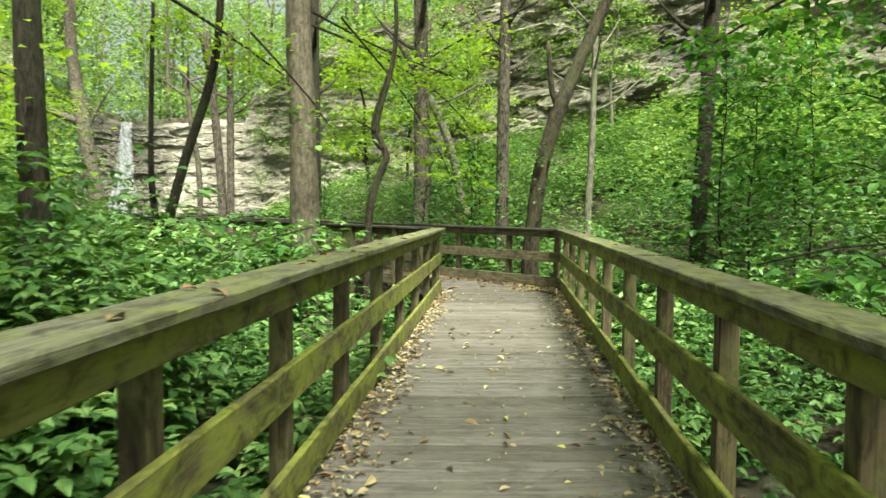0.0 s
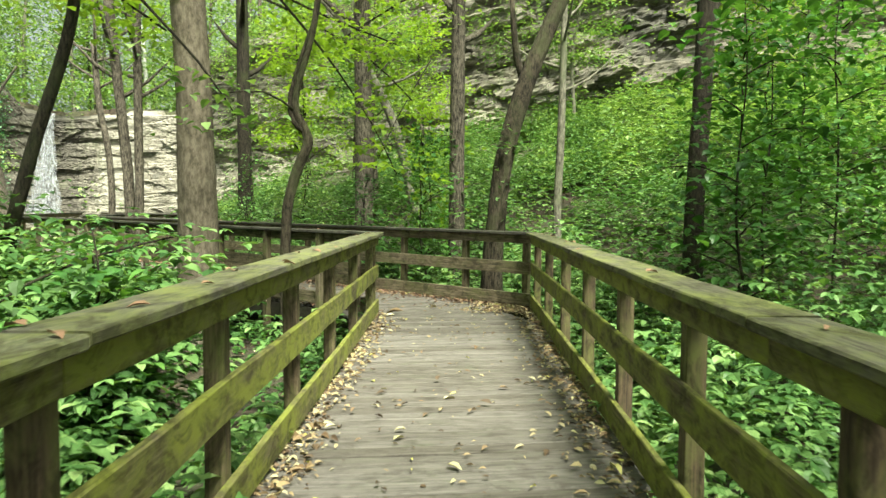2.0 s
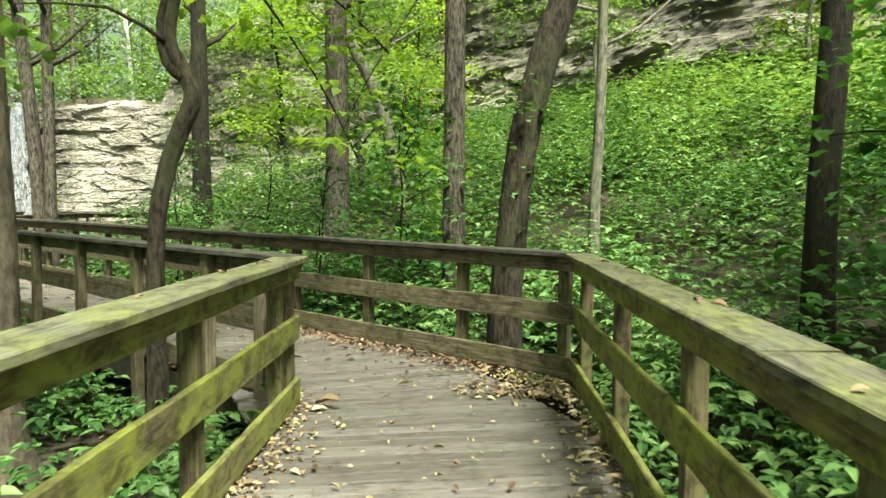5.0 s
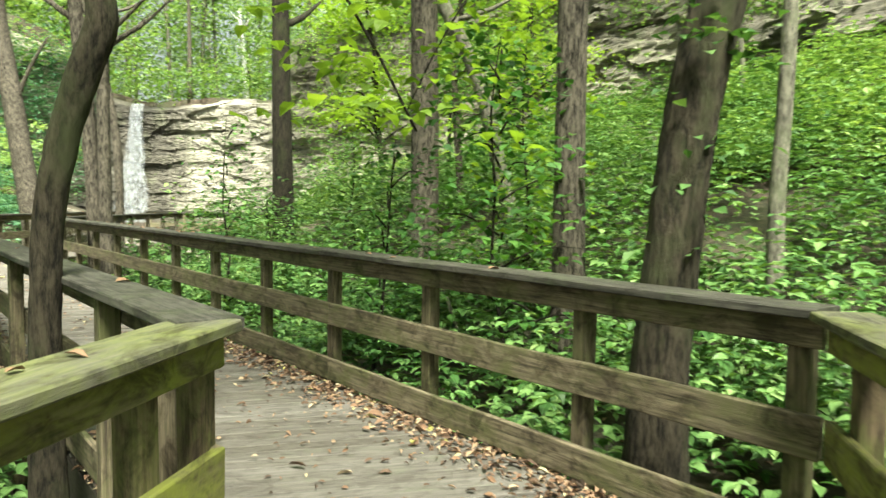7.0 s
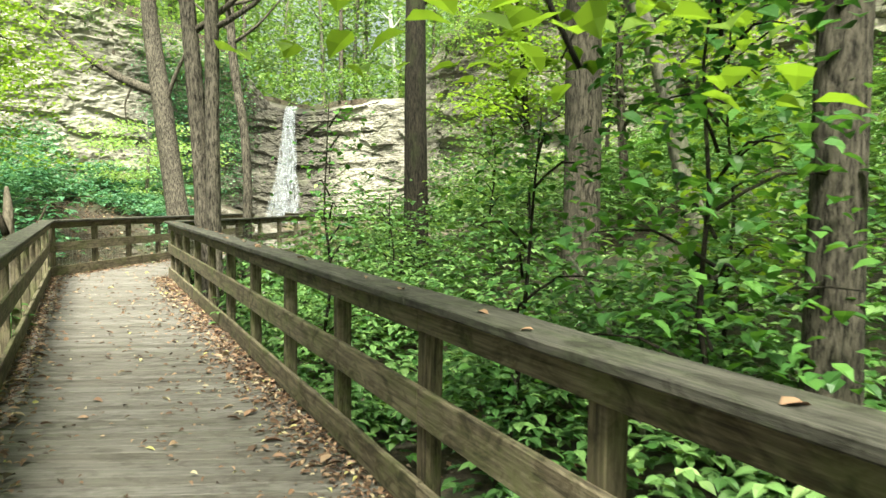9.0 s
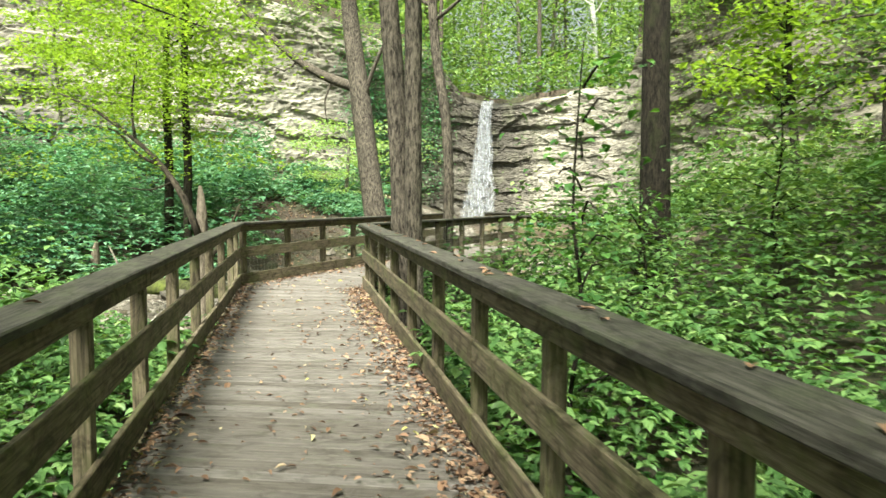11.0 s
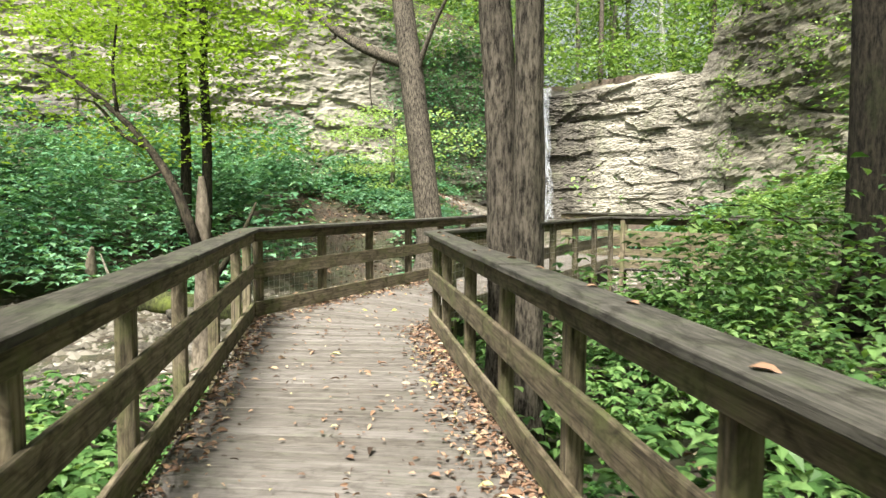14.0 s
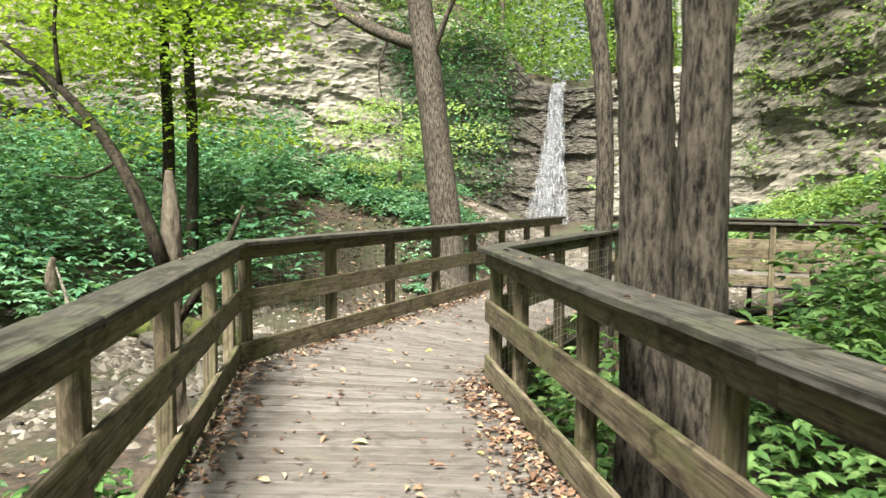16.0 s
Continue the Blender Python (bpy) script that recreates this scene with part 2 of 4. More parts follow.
def foam_material():
    m, nt, b = material("shaded_falling_water")
    vec, _ = mapped(nt, (7, 7, 0.45), "Object")
    f = tex(nt, vec, 2.0, 3, 0.55, 0.2)
    # grey instead of white: the shade over the falls is put into this colour
    col = ramp(nt, f, [(0.3, (0.22, 0.235, 0.26)), (0.65, (0.40, 0.42, 0.455))])
    nt.links.new(col, b.inputs["Base Color"])
    al = ramp(nt, f, [(0.42, (0.0, 0.0, 0.0)), (0.66, (0.5, 0.5, 0.5))])
    nt.links.new(al, b.inputs["Alpha"])
    b.inputs["Roughness"].default_value = 0.35
    bump(nt, b, f, 0.8, 0.08)
    return m


PEBBLE, WATER, FOAM = pebble_material(), water_material(), foam_material()
mw, _nt, _b = material("galvanised_wire")
_b.inputs["Base Color"].default_value, _b.inputs["Metallic"].default_value, _b.inputs["Roughness"].default_value = (0.42, 0.40, 0.36, 1), 0.6, 0.5
WIRE = mw


# ---- mesh helpers ----
def mesh_of(name, verts, faces, mat, smooth=False):
    me = bpy.data.meshes.new(name)
    me.from_pydata([tuple(v) for v in verts] if not isinstance(verts, list) else verts, [], faces)
    me.materials.append(mat)
    if smooth:
        me.shade_smooth()
    return me


def quick_mesh(name, verts, faces, mat, smooth=False):
    """A mesh from an array of places and an array of faces that all have as many corners."""
    me = bpy.data.meshes.new(name)
    n, k = faces.shape
    me.vertices.add(len(verts))
    me.vertices.foreach_set("co", np.asarray(verts, np.float32).ravel())
    me.loops.add(n * k)
    me.loops.foreach_set("vertex_index", faces.astype(np.int32).ravel())
    me.polygons.add(n)
    me.polygons.foreach_set("loop_start", np.arange(0, n * k, k, dtype=np.int32))
    me.materials.append(mat)
    me.update(calc_edges=True)
    if smooth:
        me.shade_smooth()
    else:
        me.shade_flat()
    return me


def child(name, me, parent, m=None, label=""):
    ob = new(name, me)
    ob.parent = parent
    if m is not None:
        ob.matrix_basis = m
    return tagged(ob, label) if label else ob


def beam_mesh(name, length, w, h, mat, segs=4, wear=0.002, chamfer=0.006, rng=None):
    """A worn board along x from 0 to length; y from 0 to w, z from -h to 0, with eased edges."""
    rng = rng or random
    c = chamfer
    ring = [(c, 0), (w - c, 0), (w, -c), (w, -h + c), (w - c, -h), (c, -h), (0, -h + c), (0, -c)]
    verts, faces = [], []
    for i in range(segs + 1):
        x = length * i / segs
        dy, dz = rng.uniform(-wear, wear), rng.uniform(-wear, wear)
        for y, z in ring:
            verts.append((x + (rng.uniform(-wear, wear) if i in (0, segs) else 0), y + dy + rng.uniform(-wear, wear) * 0.4, z + dz + rng.uniform(-wear, wear) * 0.4))
    for i in range(segs):
        for j in range(8):
            a, b = i * 8 + j, i * 8 + (j + 1) % 8
            faces.append((a, b, b + 8, a + 8))
    faces.append(tuple(range(7, -1, -1)))
    faces.append(tuple(segs * 8 + j for j in range(8)))
    return mesh_of(name, verts, [f[::-1] for f in faces], mat)


def deck_z(x, y):
    return -0.00966 * x + 0.00974 * y


def along(p, q, d, side=0.0, z=0.0):
    """The pose at d metres from p towards q, shifted to the left by side, its x axis along the boards."""
    p, q = Vector(p), Vector(q)
    u = (q - p).normalized()
    n = Vector((-u.y, u.x))
    o = p + u * d + n * side
    slope = deck_z(u.x, u.y)
    return Matrix.Translation((o.x, o.y, deck_z(o.x, o.y) + z)) @ Matrix.Rotation(math.atan2(u.y, u.x), 4, "Z") @ Matrix.Rotation(-slope, 4, "Y")


def fence(name, p, q, out, posts, mats, label, capends=(0, 0), boards=3.6, wire=False, ends=(0, 0), foot=0.75):
    """A run of railing from p to q along the inner edge of its cap. out: 1 when the outside lies to the left. posts: metres along."""
    cap, body, upright = mats
    rng = random.Random(name + label)
    L = (Vector(q) - Vector(p)).length
    root = new(name)
    tagged(root, label, "railing", "boardwalk railings")
    root.matrix_basis = along(p, q, 0)
    inv = root.matrix_basis.inverted()

    def put(part, d0, d1, side, z, w, h, mat, wear=0.002):
        me = beam_mesh(part, d1 - d0, w, h, mat, max(2, int((d1 - d0) / 0.5)), wear, 0.006, rng)
        s = side if out > 0 else -side - w
        child(part, me, root, inv @ along(p, q, d0, s, z + rng.uniform(-0.002, 0.002)))

    def cut(d0, d1, step, gap=0.004):
        n = max(1, round((d1 - d0) / step))
        for i in range(n):
            yield d0 + (d1 - d0) * i / n, d0 + (d1 - d0) * (i + 1) / n - gap
    for a, b in cut(capends[0], L + capends[1], boards):
        put("cap_board", a, b, -0.045, 1.08, 0.225, 0.040, cap, 0.003)
    for part, z in (("upper_rail", 1.036), ("middle_rail", 0.655), ("lower_rail", 0.205)):
        for a, b in cut(ends[0], L + ends[1], boards * 1.1):
            put(part, a, b, 0.022, z, 0.038, 0.118 if part == "upper_rail" else 0.175, body, 0.003)
    for d in posts:
        me = beam_mesh("post", 1.046 + foot, 0.09, 0.09, upright, 4, 0.002, 0.005, rng)
        s = 0.062 if out > 0 else -0.062 - 0.09
        m = inv @ along(p, q, d, s, 1.046) @ Matrix.Translation((0.09, 0, 0)) @ Matrix.Rotation(radians(90), 4, "Y")
        child("post", me, root, m @ Matrix.Translation((0, 0, -0.0)))
    if wire:
        vs, fs = [], []
        s = 0.155 if out > 0 else -0.155

        def rod(a, b, r=0.0016):
            a, b = Vector(a), Vector(b)
            u = (b - a).normalized()
            s1 = u.orthogonal().normalized() * r
            s2 = u.cross(s1)
            k = len(vs)
            for o in (a, b):
                for t in range(3):
                    vs.append(tuple(o + s1 * math.cos(t * 2.094) + s2 * math.sin(t * 2.094)))
            for t in range(3):
                fs.append((k + t, k + (t + 1) % 3, k + 3 + (t + 1) % 3, k + 3 + t))
        n = int(L / 0.1)
        for i in range(n + 1):
            rod((i * 0.1, s + rng.uniform(-.004, .004), 0.0), (i * 0.1, s, 1.0))
        for j in range(11):
            for i in range(0, n, 2):
                rod((i * 0.1, s + 0.004 * math.sin(i), 0.02 + 0.095 * j), (min(L, i * 0.1 + 0.2), s + 0.004 * math.sin(i + 2), 0.02 + 0.095 * j))
        child("wire_mesh", mesh_of("wire_mesh", vs, fs, WIRE), root, Matrix(), "thin galvanised wire mesh")
    return root


# ---- plan of the boardwalk: inner edges of the caps ----
A_L0, L_END = (-1.08, -3.0), (0.0, 11.92)
A_R0, R_COR = (0.58, -3.0), (2.07, 12.55)
L_COR = (-10.5, 22.25)
R_IN = (-8.70, 23.20)
C_L1, C_R1 = (-12.25, 31.5), (-9.85, 30.6)
D_L1, D_R1 = (-4.5, 34.2), (-4.2, 32.4)
GREEN, BROWN = (W_CAPG, W_GREEN, W_POST), (W_CAPB, W_BROWN, W_BROWN)


def steps(first, last, gap):
    n = max(1, round((last - first) / gap))
    return [first + (last - first) * i / n for i in range(n + 1)]


def span(p, q):
    return (Vector(q) - Vector(p)).length


# ---- ground and cliffs: plan and heights ----
CLIFF = np.array([(-75, -20, 4, 14), (-52, 12, 4.5, 15), (-40, 32, 4.6, 15), (-31, 45, 4.0, 14), (-26.6, 51.5, 1.6, 11.5), (-25.4, 53.2, 1.0, 8.9),
                  (-23.6, 53.8, 1.0, 8.4), (-19.5, 54.6, 1.2, 8.7), (-14.7, 54.3, 1.4, 8.8), (-13.1, 52.9, 1.6, 12.8), (-5, 47.5, 3.8, 14.5),
                  (4, 43, 5.0, 15), (13, 36.5, 6.5, 16), (23, 28, 7, 17), (36, 14, 7.5, 18), (60, -20, 8, 18)], float)
CREEK = np.array([(-24.5, 51), (-19, 43), (-14, 37), (-11.5, 31.5), (-13.6, 26), (-15.5, 21), (-18, 13), (-21, 2), (-24, -20)], float)


def near_line(x, y, line):
    """The distance to a line of points, the place along it as a number of points, and the side: 1 on its right."""
    best = np.full(np.shape(x), 1e9)
    pos, side = np.zeros(np.shape(x)), np.ones(np.shape(x))
    for i in range(len(line) - 1):
        a, b = line[i, :2], line[i + 1, :2]
        u = b - a
        t = np.clip(((x - a[0]) * u[0] + (y - a[1]) * u[1]) / (u @ u), 0, 1)
        dx, dy = x - a[0] - t * u[0], y - a[1] - t * u[1]
        d = np.hypot(dx, dy)
        s = np.sign(u[0] * dy - u[1] * dx)
        w = d < best
        best, pos, side = np.where(w, d, best), np.where(w, i + t, pos), np.where(w, -s, side)
    return best, pos, side


def waves(x, y, scale, seed):
    r = np.random.RandomState(seed)
    out = np.zeros(np.shape(x))
    for k in range(7):
        a, f = r.uniform(0, 6.28), scale * r.uniform(0.6, 1.8)
        out = out + np.sin((x * np.cos(a) + y * np.sin(a)) * f + r.uniform(0, 6.28)) / 2.6
    return out


def smooth(t):
    t = np.clip(t, 0, 1)
    return t * t * (3 - 2 * t)


def ground_z(x, y):
    x, y = np.asarray(x, float), np.asarray(y, float)
    d, pos, side = near_line(x, y, CLIFF)
    hb, ht = np.interp(pos, range(len(CLIFF)), CLIFF[:, 2]), np.interp(pos, range(len(CLIFF)), CLIFF[:, 3])
    reach = np.interp(pos, [0, 3, 4, 5, 8, 9.6, 11, 15], [21, 20, 8, 5, 5, 7, 21, 24])
    lo = deck_z(x, y) - 0.68 + 0.10 * waves(x, y, 0.9, 5)
    dc, pc, _ = near_line(x, y, CREEK)
    bed = -0.85 + 0.0095 * y + 0.03 * waves(x, y, 2.0, 8)
    lo = lo + (bed - lo) * smooth(1.5 - dc / 3.4)
    rise = np.clip(1 - d / reach, 0, 1) ** 0.9
    inside = lo + (hb - lo) * rise + 0.16 * waves(x, y, 0.5, 3) * np.clip(rise * 3, 0, 1)
    outside = ht + 0.2 + np.clip(d, 0, 40) * 0.07 + 0.3 * waves(x, y, 0.3, 4)
    z = np.where(side > 0, inside, np.where(d < 1.2, inside, outside))
    return z, dc, d, side


# ---- leaves, in great numbers ----
def leaf_mesh(name, c, size, yaw, tilt, roll, mat, wide=0.55, fold=0.25, six=False):
    """Folded pointed leaves: c places of the stalk ends, turned by yaw, drooping by tilt (radians)."""
    n = len(c)
    if six:
        t = np.array([(0, 0, 0), (0.28, 0.5, 0), (0.62, 0.42, 0), (1, 0, 0), (0.62, -0.42, 0), (0.28, -0.5, 0), (0.5, 0, 0)], float)
        t[:, 1] *= wide / 0.5 * 0.5
        t[:, 2] = np.abs(t[:, 1]) * fold
        t[3, 2] = -0.12
        t[6, 2] = 0.0
        f = np.array([(0, 6, 1), (1, 6, 2), (2, 6, 3), (3, 6, 4), (4, 6, 5), (5, 6, 0)])
    else:
        t = np.array([(0, 0, 0), (0.45, wide / 2, fold * wide / 2), (1, 0, -0.08), (0.45, -wide / 2, fold * wide / 2)], float)
        f = np.array([(0, 2, 1), (0, 3, 2)])
    k = len(t)
    v = t[None] * size[:, None, None]
    cr, sr = np.cos(roll)[:, None], np.sin(roll)[:, None]
    y, z = v[..., 1] * cr - v[..., 2] * sr, v[..., 1] * sr + v[..., 2] * cr
    ct, st = np.cos(tilt)[:, None], np.sin(tilt)[:, None]
    x, z = v[..., 0] * ct + z * st, -v[..., 0] * st + z * ct
    cy, sy = np.cos(yaw)[:, None], np.sin(yaw)[:, None]
    out = np.stack([x * cy - y * sy, x * sy + y * cy, z], -1) + c[:, None]
    faces = (f[None] + (np.arange(n) * k)[:, None, None]).reshape(-1, 3)
    return quick_mesh(name, out.reshape(-1, 3), faces, mat)


def foliage(name, c, r, size, mat, label="", parent=None, droop=(0.2, 0.26), six=False, wide=0.6, kind="stuff", category="foliage", jitter=0.35):
    """One mesh of leaves at the places c."""
    n = len(c)
    me = leaf_mesh(name, c, size * r.uniform(1 - jitter, 1 + jitter, n), r.uniform(0, 6.283, n), r.normal(droop[0], droop[1], n), r.normal(0, 0.22, n), mat, wide, 0.3, six)
    ob = new(name, me)
    if parent is not None:
        ob.parent = parent
        if kind:
            ob["kind"] = kind
        return ob
    return tagged(ob, label, category, "", kind)


def plants(r, x, y, z, height, nodes, spread, fans=3):
    """Stalk ends of compound leaves round upright stems: places, yaw and tilt of each leaflet."""
    n = len(x)
    j = np.tile(np.arange(nodes), n)
    px, py, pz, h = (np.repeat(v, nodes) for v in (x, y, z, height))
    az = j * 2.4 + np.repeat(r.uniform(0, 6.28, n), nodes)
    up = (0.3 + 0.7 * (j + 1) / nodes) * h
    reach = spread * (1.1 - 0.6 * (j / nodes)) * r.uniform(0.6, 1.2, n * nodes)
    bend = np.repeat(r.normal(0, 0.16, (n, 2)), nodes, 0) * up[:, None]
    c = np.stack([px + np.cos(az) * reach + bend[:, 0], py + np.sin(az) * reach + bend[:, 1], pz + up + reach * 0.15], -1)
    c = np.repeat(c, fans, 0)
    yaw = np.repeat(az, fans) + np.tile(np.linspace(-0.95, 0.95, fans) if fans > 1 else [0.0], n * nodes)
    return c, yaw, r.normal(0.14, 0.17, len(c))


def tube(path, radii, mat, name="trunk", sides=10, lump=0.06, seed=0, flare=0.0, ridge=0.0):
    """A lumpy round stem through the places of path."""
    r = random.Random(seed)
    pts = [Vector(p) for p in path]
    fine, rad = [], []
    for i in range(len(pts) - 1):
        p0, p1, p2, p3 = pts[max(i - 1, 0)], pts[i], pts[i + 1], pts[min(i + 2, len(pts) - 1)]
        k = max(2, int((p2 - p1).length / (0.06 if ridge else 0.3)))
        for s in range(k + (i == len(pts) - 2)):
            t = s / k
            fine.append(0.5 * ((2 * p1) + (p2 - p0) * t + (2 * p0 - 5 * p1 + 4 * p2 - p3) * t * t + (3 * p1 - p0 - 3 * p2 + p3) * t ** 3))
            rad.append(radii[i] + (radii[i + 1] - radii[i]) * t)
    verts, faces = [], []
    phase = [r.uniform(0, 6.28) for _ in range(4)]
    for i, (p, q) in enumerate(zip(fine, rad)):
        u = (fine[min(i + 1, len(fine) - 1)] - fine[max(i - 1, 0)]).normalized()
        a = Vector((1, 0, 0)) - u * u.x
        a.normalize()
        b = u.cross(a)
        for j in range(sides):
            w = j / sides * 6.2832
            m = 1 + lump * math.sin(3 * w + phase[0] + i * 0.2) + lump * math.sin(2 * w + phase[1] - i * 0.13) + r.uniform(-lump, lump) * 0.4
            if flare:
                m += flare * math.exp(-(p.z - fine[0].z) / 0.22) * (1 + 0.5 * math.sin(5 * w + phase[2]))
            if ridge:
                d = p + (a * math.cos(w) + b * math.sin(w)) * q
                g = noise.noise(Vector((d.x * 17, d.y * 17, d.z * 3.2 + seed)))
                m += ridge * (0.5 - min(1.0, abs(g) * 3.2)) * -1 + ridge * 0.6 * noise.noise(Vector((d.x * 34, d.y * 34, d.z * 16)))
            verts.append(tuple(p + (a * math.cos(w) + b * math.sin(w)) * q * m))
    for i in range(len(fine) - 1):
        for j in range(sides):
            a, b = i * sides + j, i * sides + (j + 1) % sides
            faces.append((a, b, b + sides, a + sides))
    faces.append(tuple(range(sides - 1, -1, -1)))
    faces.append(tuple((len(fine) - 1) * sides + j for j in range(sides)))
    me = mesh_of(name, verts, faces, mat, True)
    return me


def sprays(r, centres, reach, per, flat=0.25):
    """Leaf places in flat sprays round the given centres."""
    c = np.repeat(np.asarray(centres, float), per, 0)
    o = r.normal(0, 1, c.shape) * (reach, reach, reach * flat)
    o[:, 2] -= 0.18 * np.hypot(o[:, 0], o[:, 1])
    return c + o


def tree(label, path, radii, bark_mat, limbs=(), crown=(), leaf=None, leaf_size=0.12, per=60, reach=0.5, seed=0, flare=0.5, sides=12, category="tree", name="tree", wide=0.75, six=False, ridge=0.0, limb_mat=None):
    """A tree with its trunk, its limbs and its leaves; all places in metres of the world."""
    base = Vector(path[0])
    root = new(name)
    tagged(root, label, category)
    root.location = base
    rel = [Vector(p) - base for p in path]
    child("trunk", tube(rel, radii, bark_mat, "trunk", 44 if ridge else sides, 0.05 if not ridge else 0.02, seed, flare, ridge), root)
    for pts, rr in limbs:
        child("limb", tube([Vector(p) - base for p in pts], rr, limb_mat or bark_mat, "limb", 6, 0.05, seed + 5), root)
    if not limbs and name == "tree" and len(path) > 2:
        rr, a, b = random.Random(seed + 70), rel[-2], rel[-1]
        for k in range(5):
            o, w, q = a.lerp(b, 0.25 + 0.15 * k), k * 2.2 + rr.uniform(0, 1), rr.uniform(0.9, 1.7)
            e = o + Vector((math.cos(w) * q, math.sin(w) * q, rr.uniform(0.7, 1.4)))
            child("limb", tube([o, o.lerp(e, 0.5) - Vector((0, 0, 0.12)), e], [radii[-1] * 0.55, radii[-1] * 0.4, 0.012], bark_mat, "limb", 6, 0.05, seed + k), root)
    if len(crown):
        r = np.random.RandomState(seed + 11)
        c = sprays(r, np.asarray(crown) - np.array(base), reach, per)
        foliage("crown", c, r, leaf_size, leaf, parent=root, six=six, wide=wide)
    return root

# ---- the setting: ground, creek, cliffs ----
def ground_sheet():
    def axis(lo, hi, a, b, fine):
        core = np.arange(a, b + 1e-6, fine)
        left, right = [a], [b]
        s = fine
        while left[-1] > lo:
            s *= 1.35
            left.append(left[-1] - s)
        s = fine
        while right[-1] < hi:
            s *= 1.35
            right.append(right[-1] + s)
        return np.concatenate([left[:0:-1], core, right[1:]])
    xs, ys = axis(-600, 600, -46, 34, 0.42), axis(-500, 700, -8, 62, 0.42)
    X, Y = np.meshgrid(xs, ys)
    Z, _, _, _ = ground_z(X, Y)
    far = np.clip((np.hypot(X + 5, Y - 25) - 90) / 300, 0, 1)
    Z = Z * (1 - far) + 22 * far
    r = np.random.RandomState(3)
    Z = Z + r.normal(0, 0.02, Z.shape)
    nx, ny = len(xs), len(ys)
    i = (np.arange(ny - 1)[:, None] * nx + np.arange(nx - 1)[None]).ravel()
    f = np.stack([i, i + 1, i + 1 + nx, i + nx], -1)
    ob = new("ground", quick_mesh("ground", np.stack([X.ravel(), Y.ravel(), Z.ravel()], -1), f, GROUND, True))
    tagged(ob, "brown forest floor of soil and fallen leaves, rising to the cliffs", "ground", "", "structure")


def cliff_wall(name, a, b, label, ds=0.2, dz=0.13, mat=ROCK, flat=1.0):
    """Layered rock from the places a to b of the cliff's line, with beds, joints, ledges and a broken top."""
    seg = np.hypot(*np.diff(CLIFF[:, :2], axis=0).T)
    s = np.concatenate([[0], np.cumsum(seg)])
    q = np.arange(s[a], s[b] + ds, ds)
    x = sum(np.interp(q + o, s, CLIFF[:, 0]) for o in np.linspace(-1.2, 1.2, 9)) / 9
    y = sum(np.interp(q + o, s, CLIFF[:, 1]) for o in np.linspace(-1.2, 1.2, 9)) / 9
    n = len(q)
    hb, ht = np.interp(q, s, CLIFF[:, 2]) - 1.2, np.interp(q, s, CLIFF[:, 3])
    tx, ty = np.gradient(x), np.gradient(y)
    l = np.hypot(tx, ty)
    nx, ny = ty / l, -tx / l
    rows = int((ht - hb).max() / dz)
    t = np.linspace(0, 1, rows)[:, None]
    Q = np.broadcast_to(q, (rows, n))
    Z = hb + (ht - hb) * t
    r = np.random.RandomState(40)
    lay = Z + 0.12 * np.sin(Q * 0.23) + 0.03 * np.sin(Q * 1.1 + 1) + 0.03 * np.sin(Q * 2.9 + Z)
    table = r.uniform(-1, 1, 997)

    def beds(v, w, long, salt):
        """Each bed, and each block of a bed, stands out by its own amount."""
        k = np.floor(v / w + 0.10 * np.sin(Q * 0.31 + salt)).astype(int)
        cut = np.floor(Q / long + table[(k * 7 + salt) % 997] * 5 + 0.4 * np.sin(Z * 3.1 + k)).astype(int)
        return table[(k * 13 + salt) % 997] * 0.4 + table[(k * 29 + cut * 17 + salt) % 997] * 0.6
    off = flat * (0.55 * beds(lay, 2.3, 4.0, 3) + 0.36 * beds(lay, 0.95, 1.7, 11)) + flat * (0.12 * beds(lay, 0.38, 0.8, 19) + 0.04 * beds(lay, 0.14, 0.45, 23))
    off = off + 0.7 * np.sin(Q * 0.19 + 2) + 0.3 * np.sin(Q * 0.53) + 0.9 * (1 - t) ** 2 + r.normal(0, 0.02, off.shape)
    top = np.clip((t - 0.95) / 0.05, 0, 1)
    X, Y = x + nx * (off - top * 1.6), y + ny * (off - top * 1.6)
    Z = Z + 0.2 * table[(np.floor(Q / 1.3).astype(int)) % 997] * top
    i = (np.arange(rows - 1)[:, None] * n + np.arange(n - 1)[None]).ravel()
    f = np.stack([i, i + 1, i + 1 + n, i + n], -1)
    ob = new(name, quick_mesh(name, np.stack([X.ravel(), Y.ravel(), Z.ravel()], -1), f, mat))
    tagged(ob, label, "cliff", "", "structure")


ground_sheet()
cliff_wall("cliff_west", 0, 4, "pale grey layered limestone cliff above a green bank", flat=0.6)
cliff_wall("cliff_falls", 4, 9, "buff layered limestone cliff with a waterfall over its lip", 0.11, 0.07, flat=0.5)
cliff_wall("cliff_east", 9, 15, "grey layered rock cliff with dark overhangs above a leafy slope", mat=ROCK_DARK)


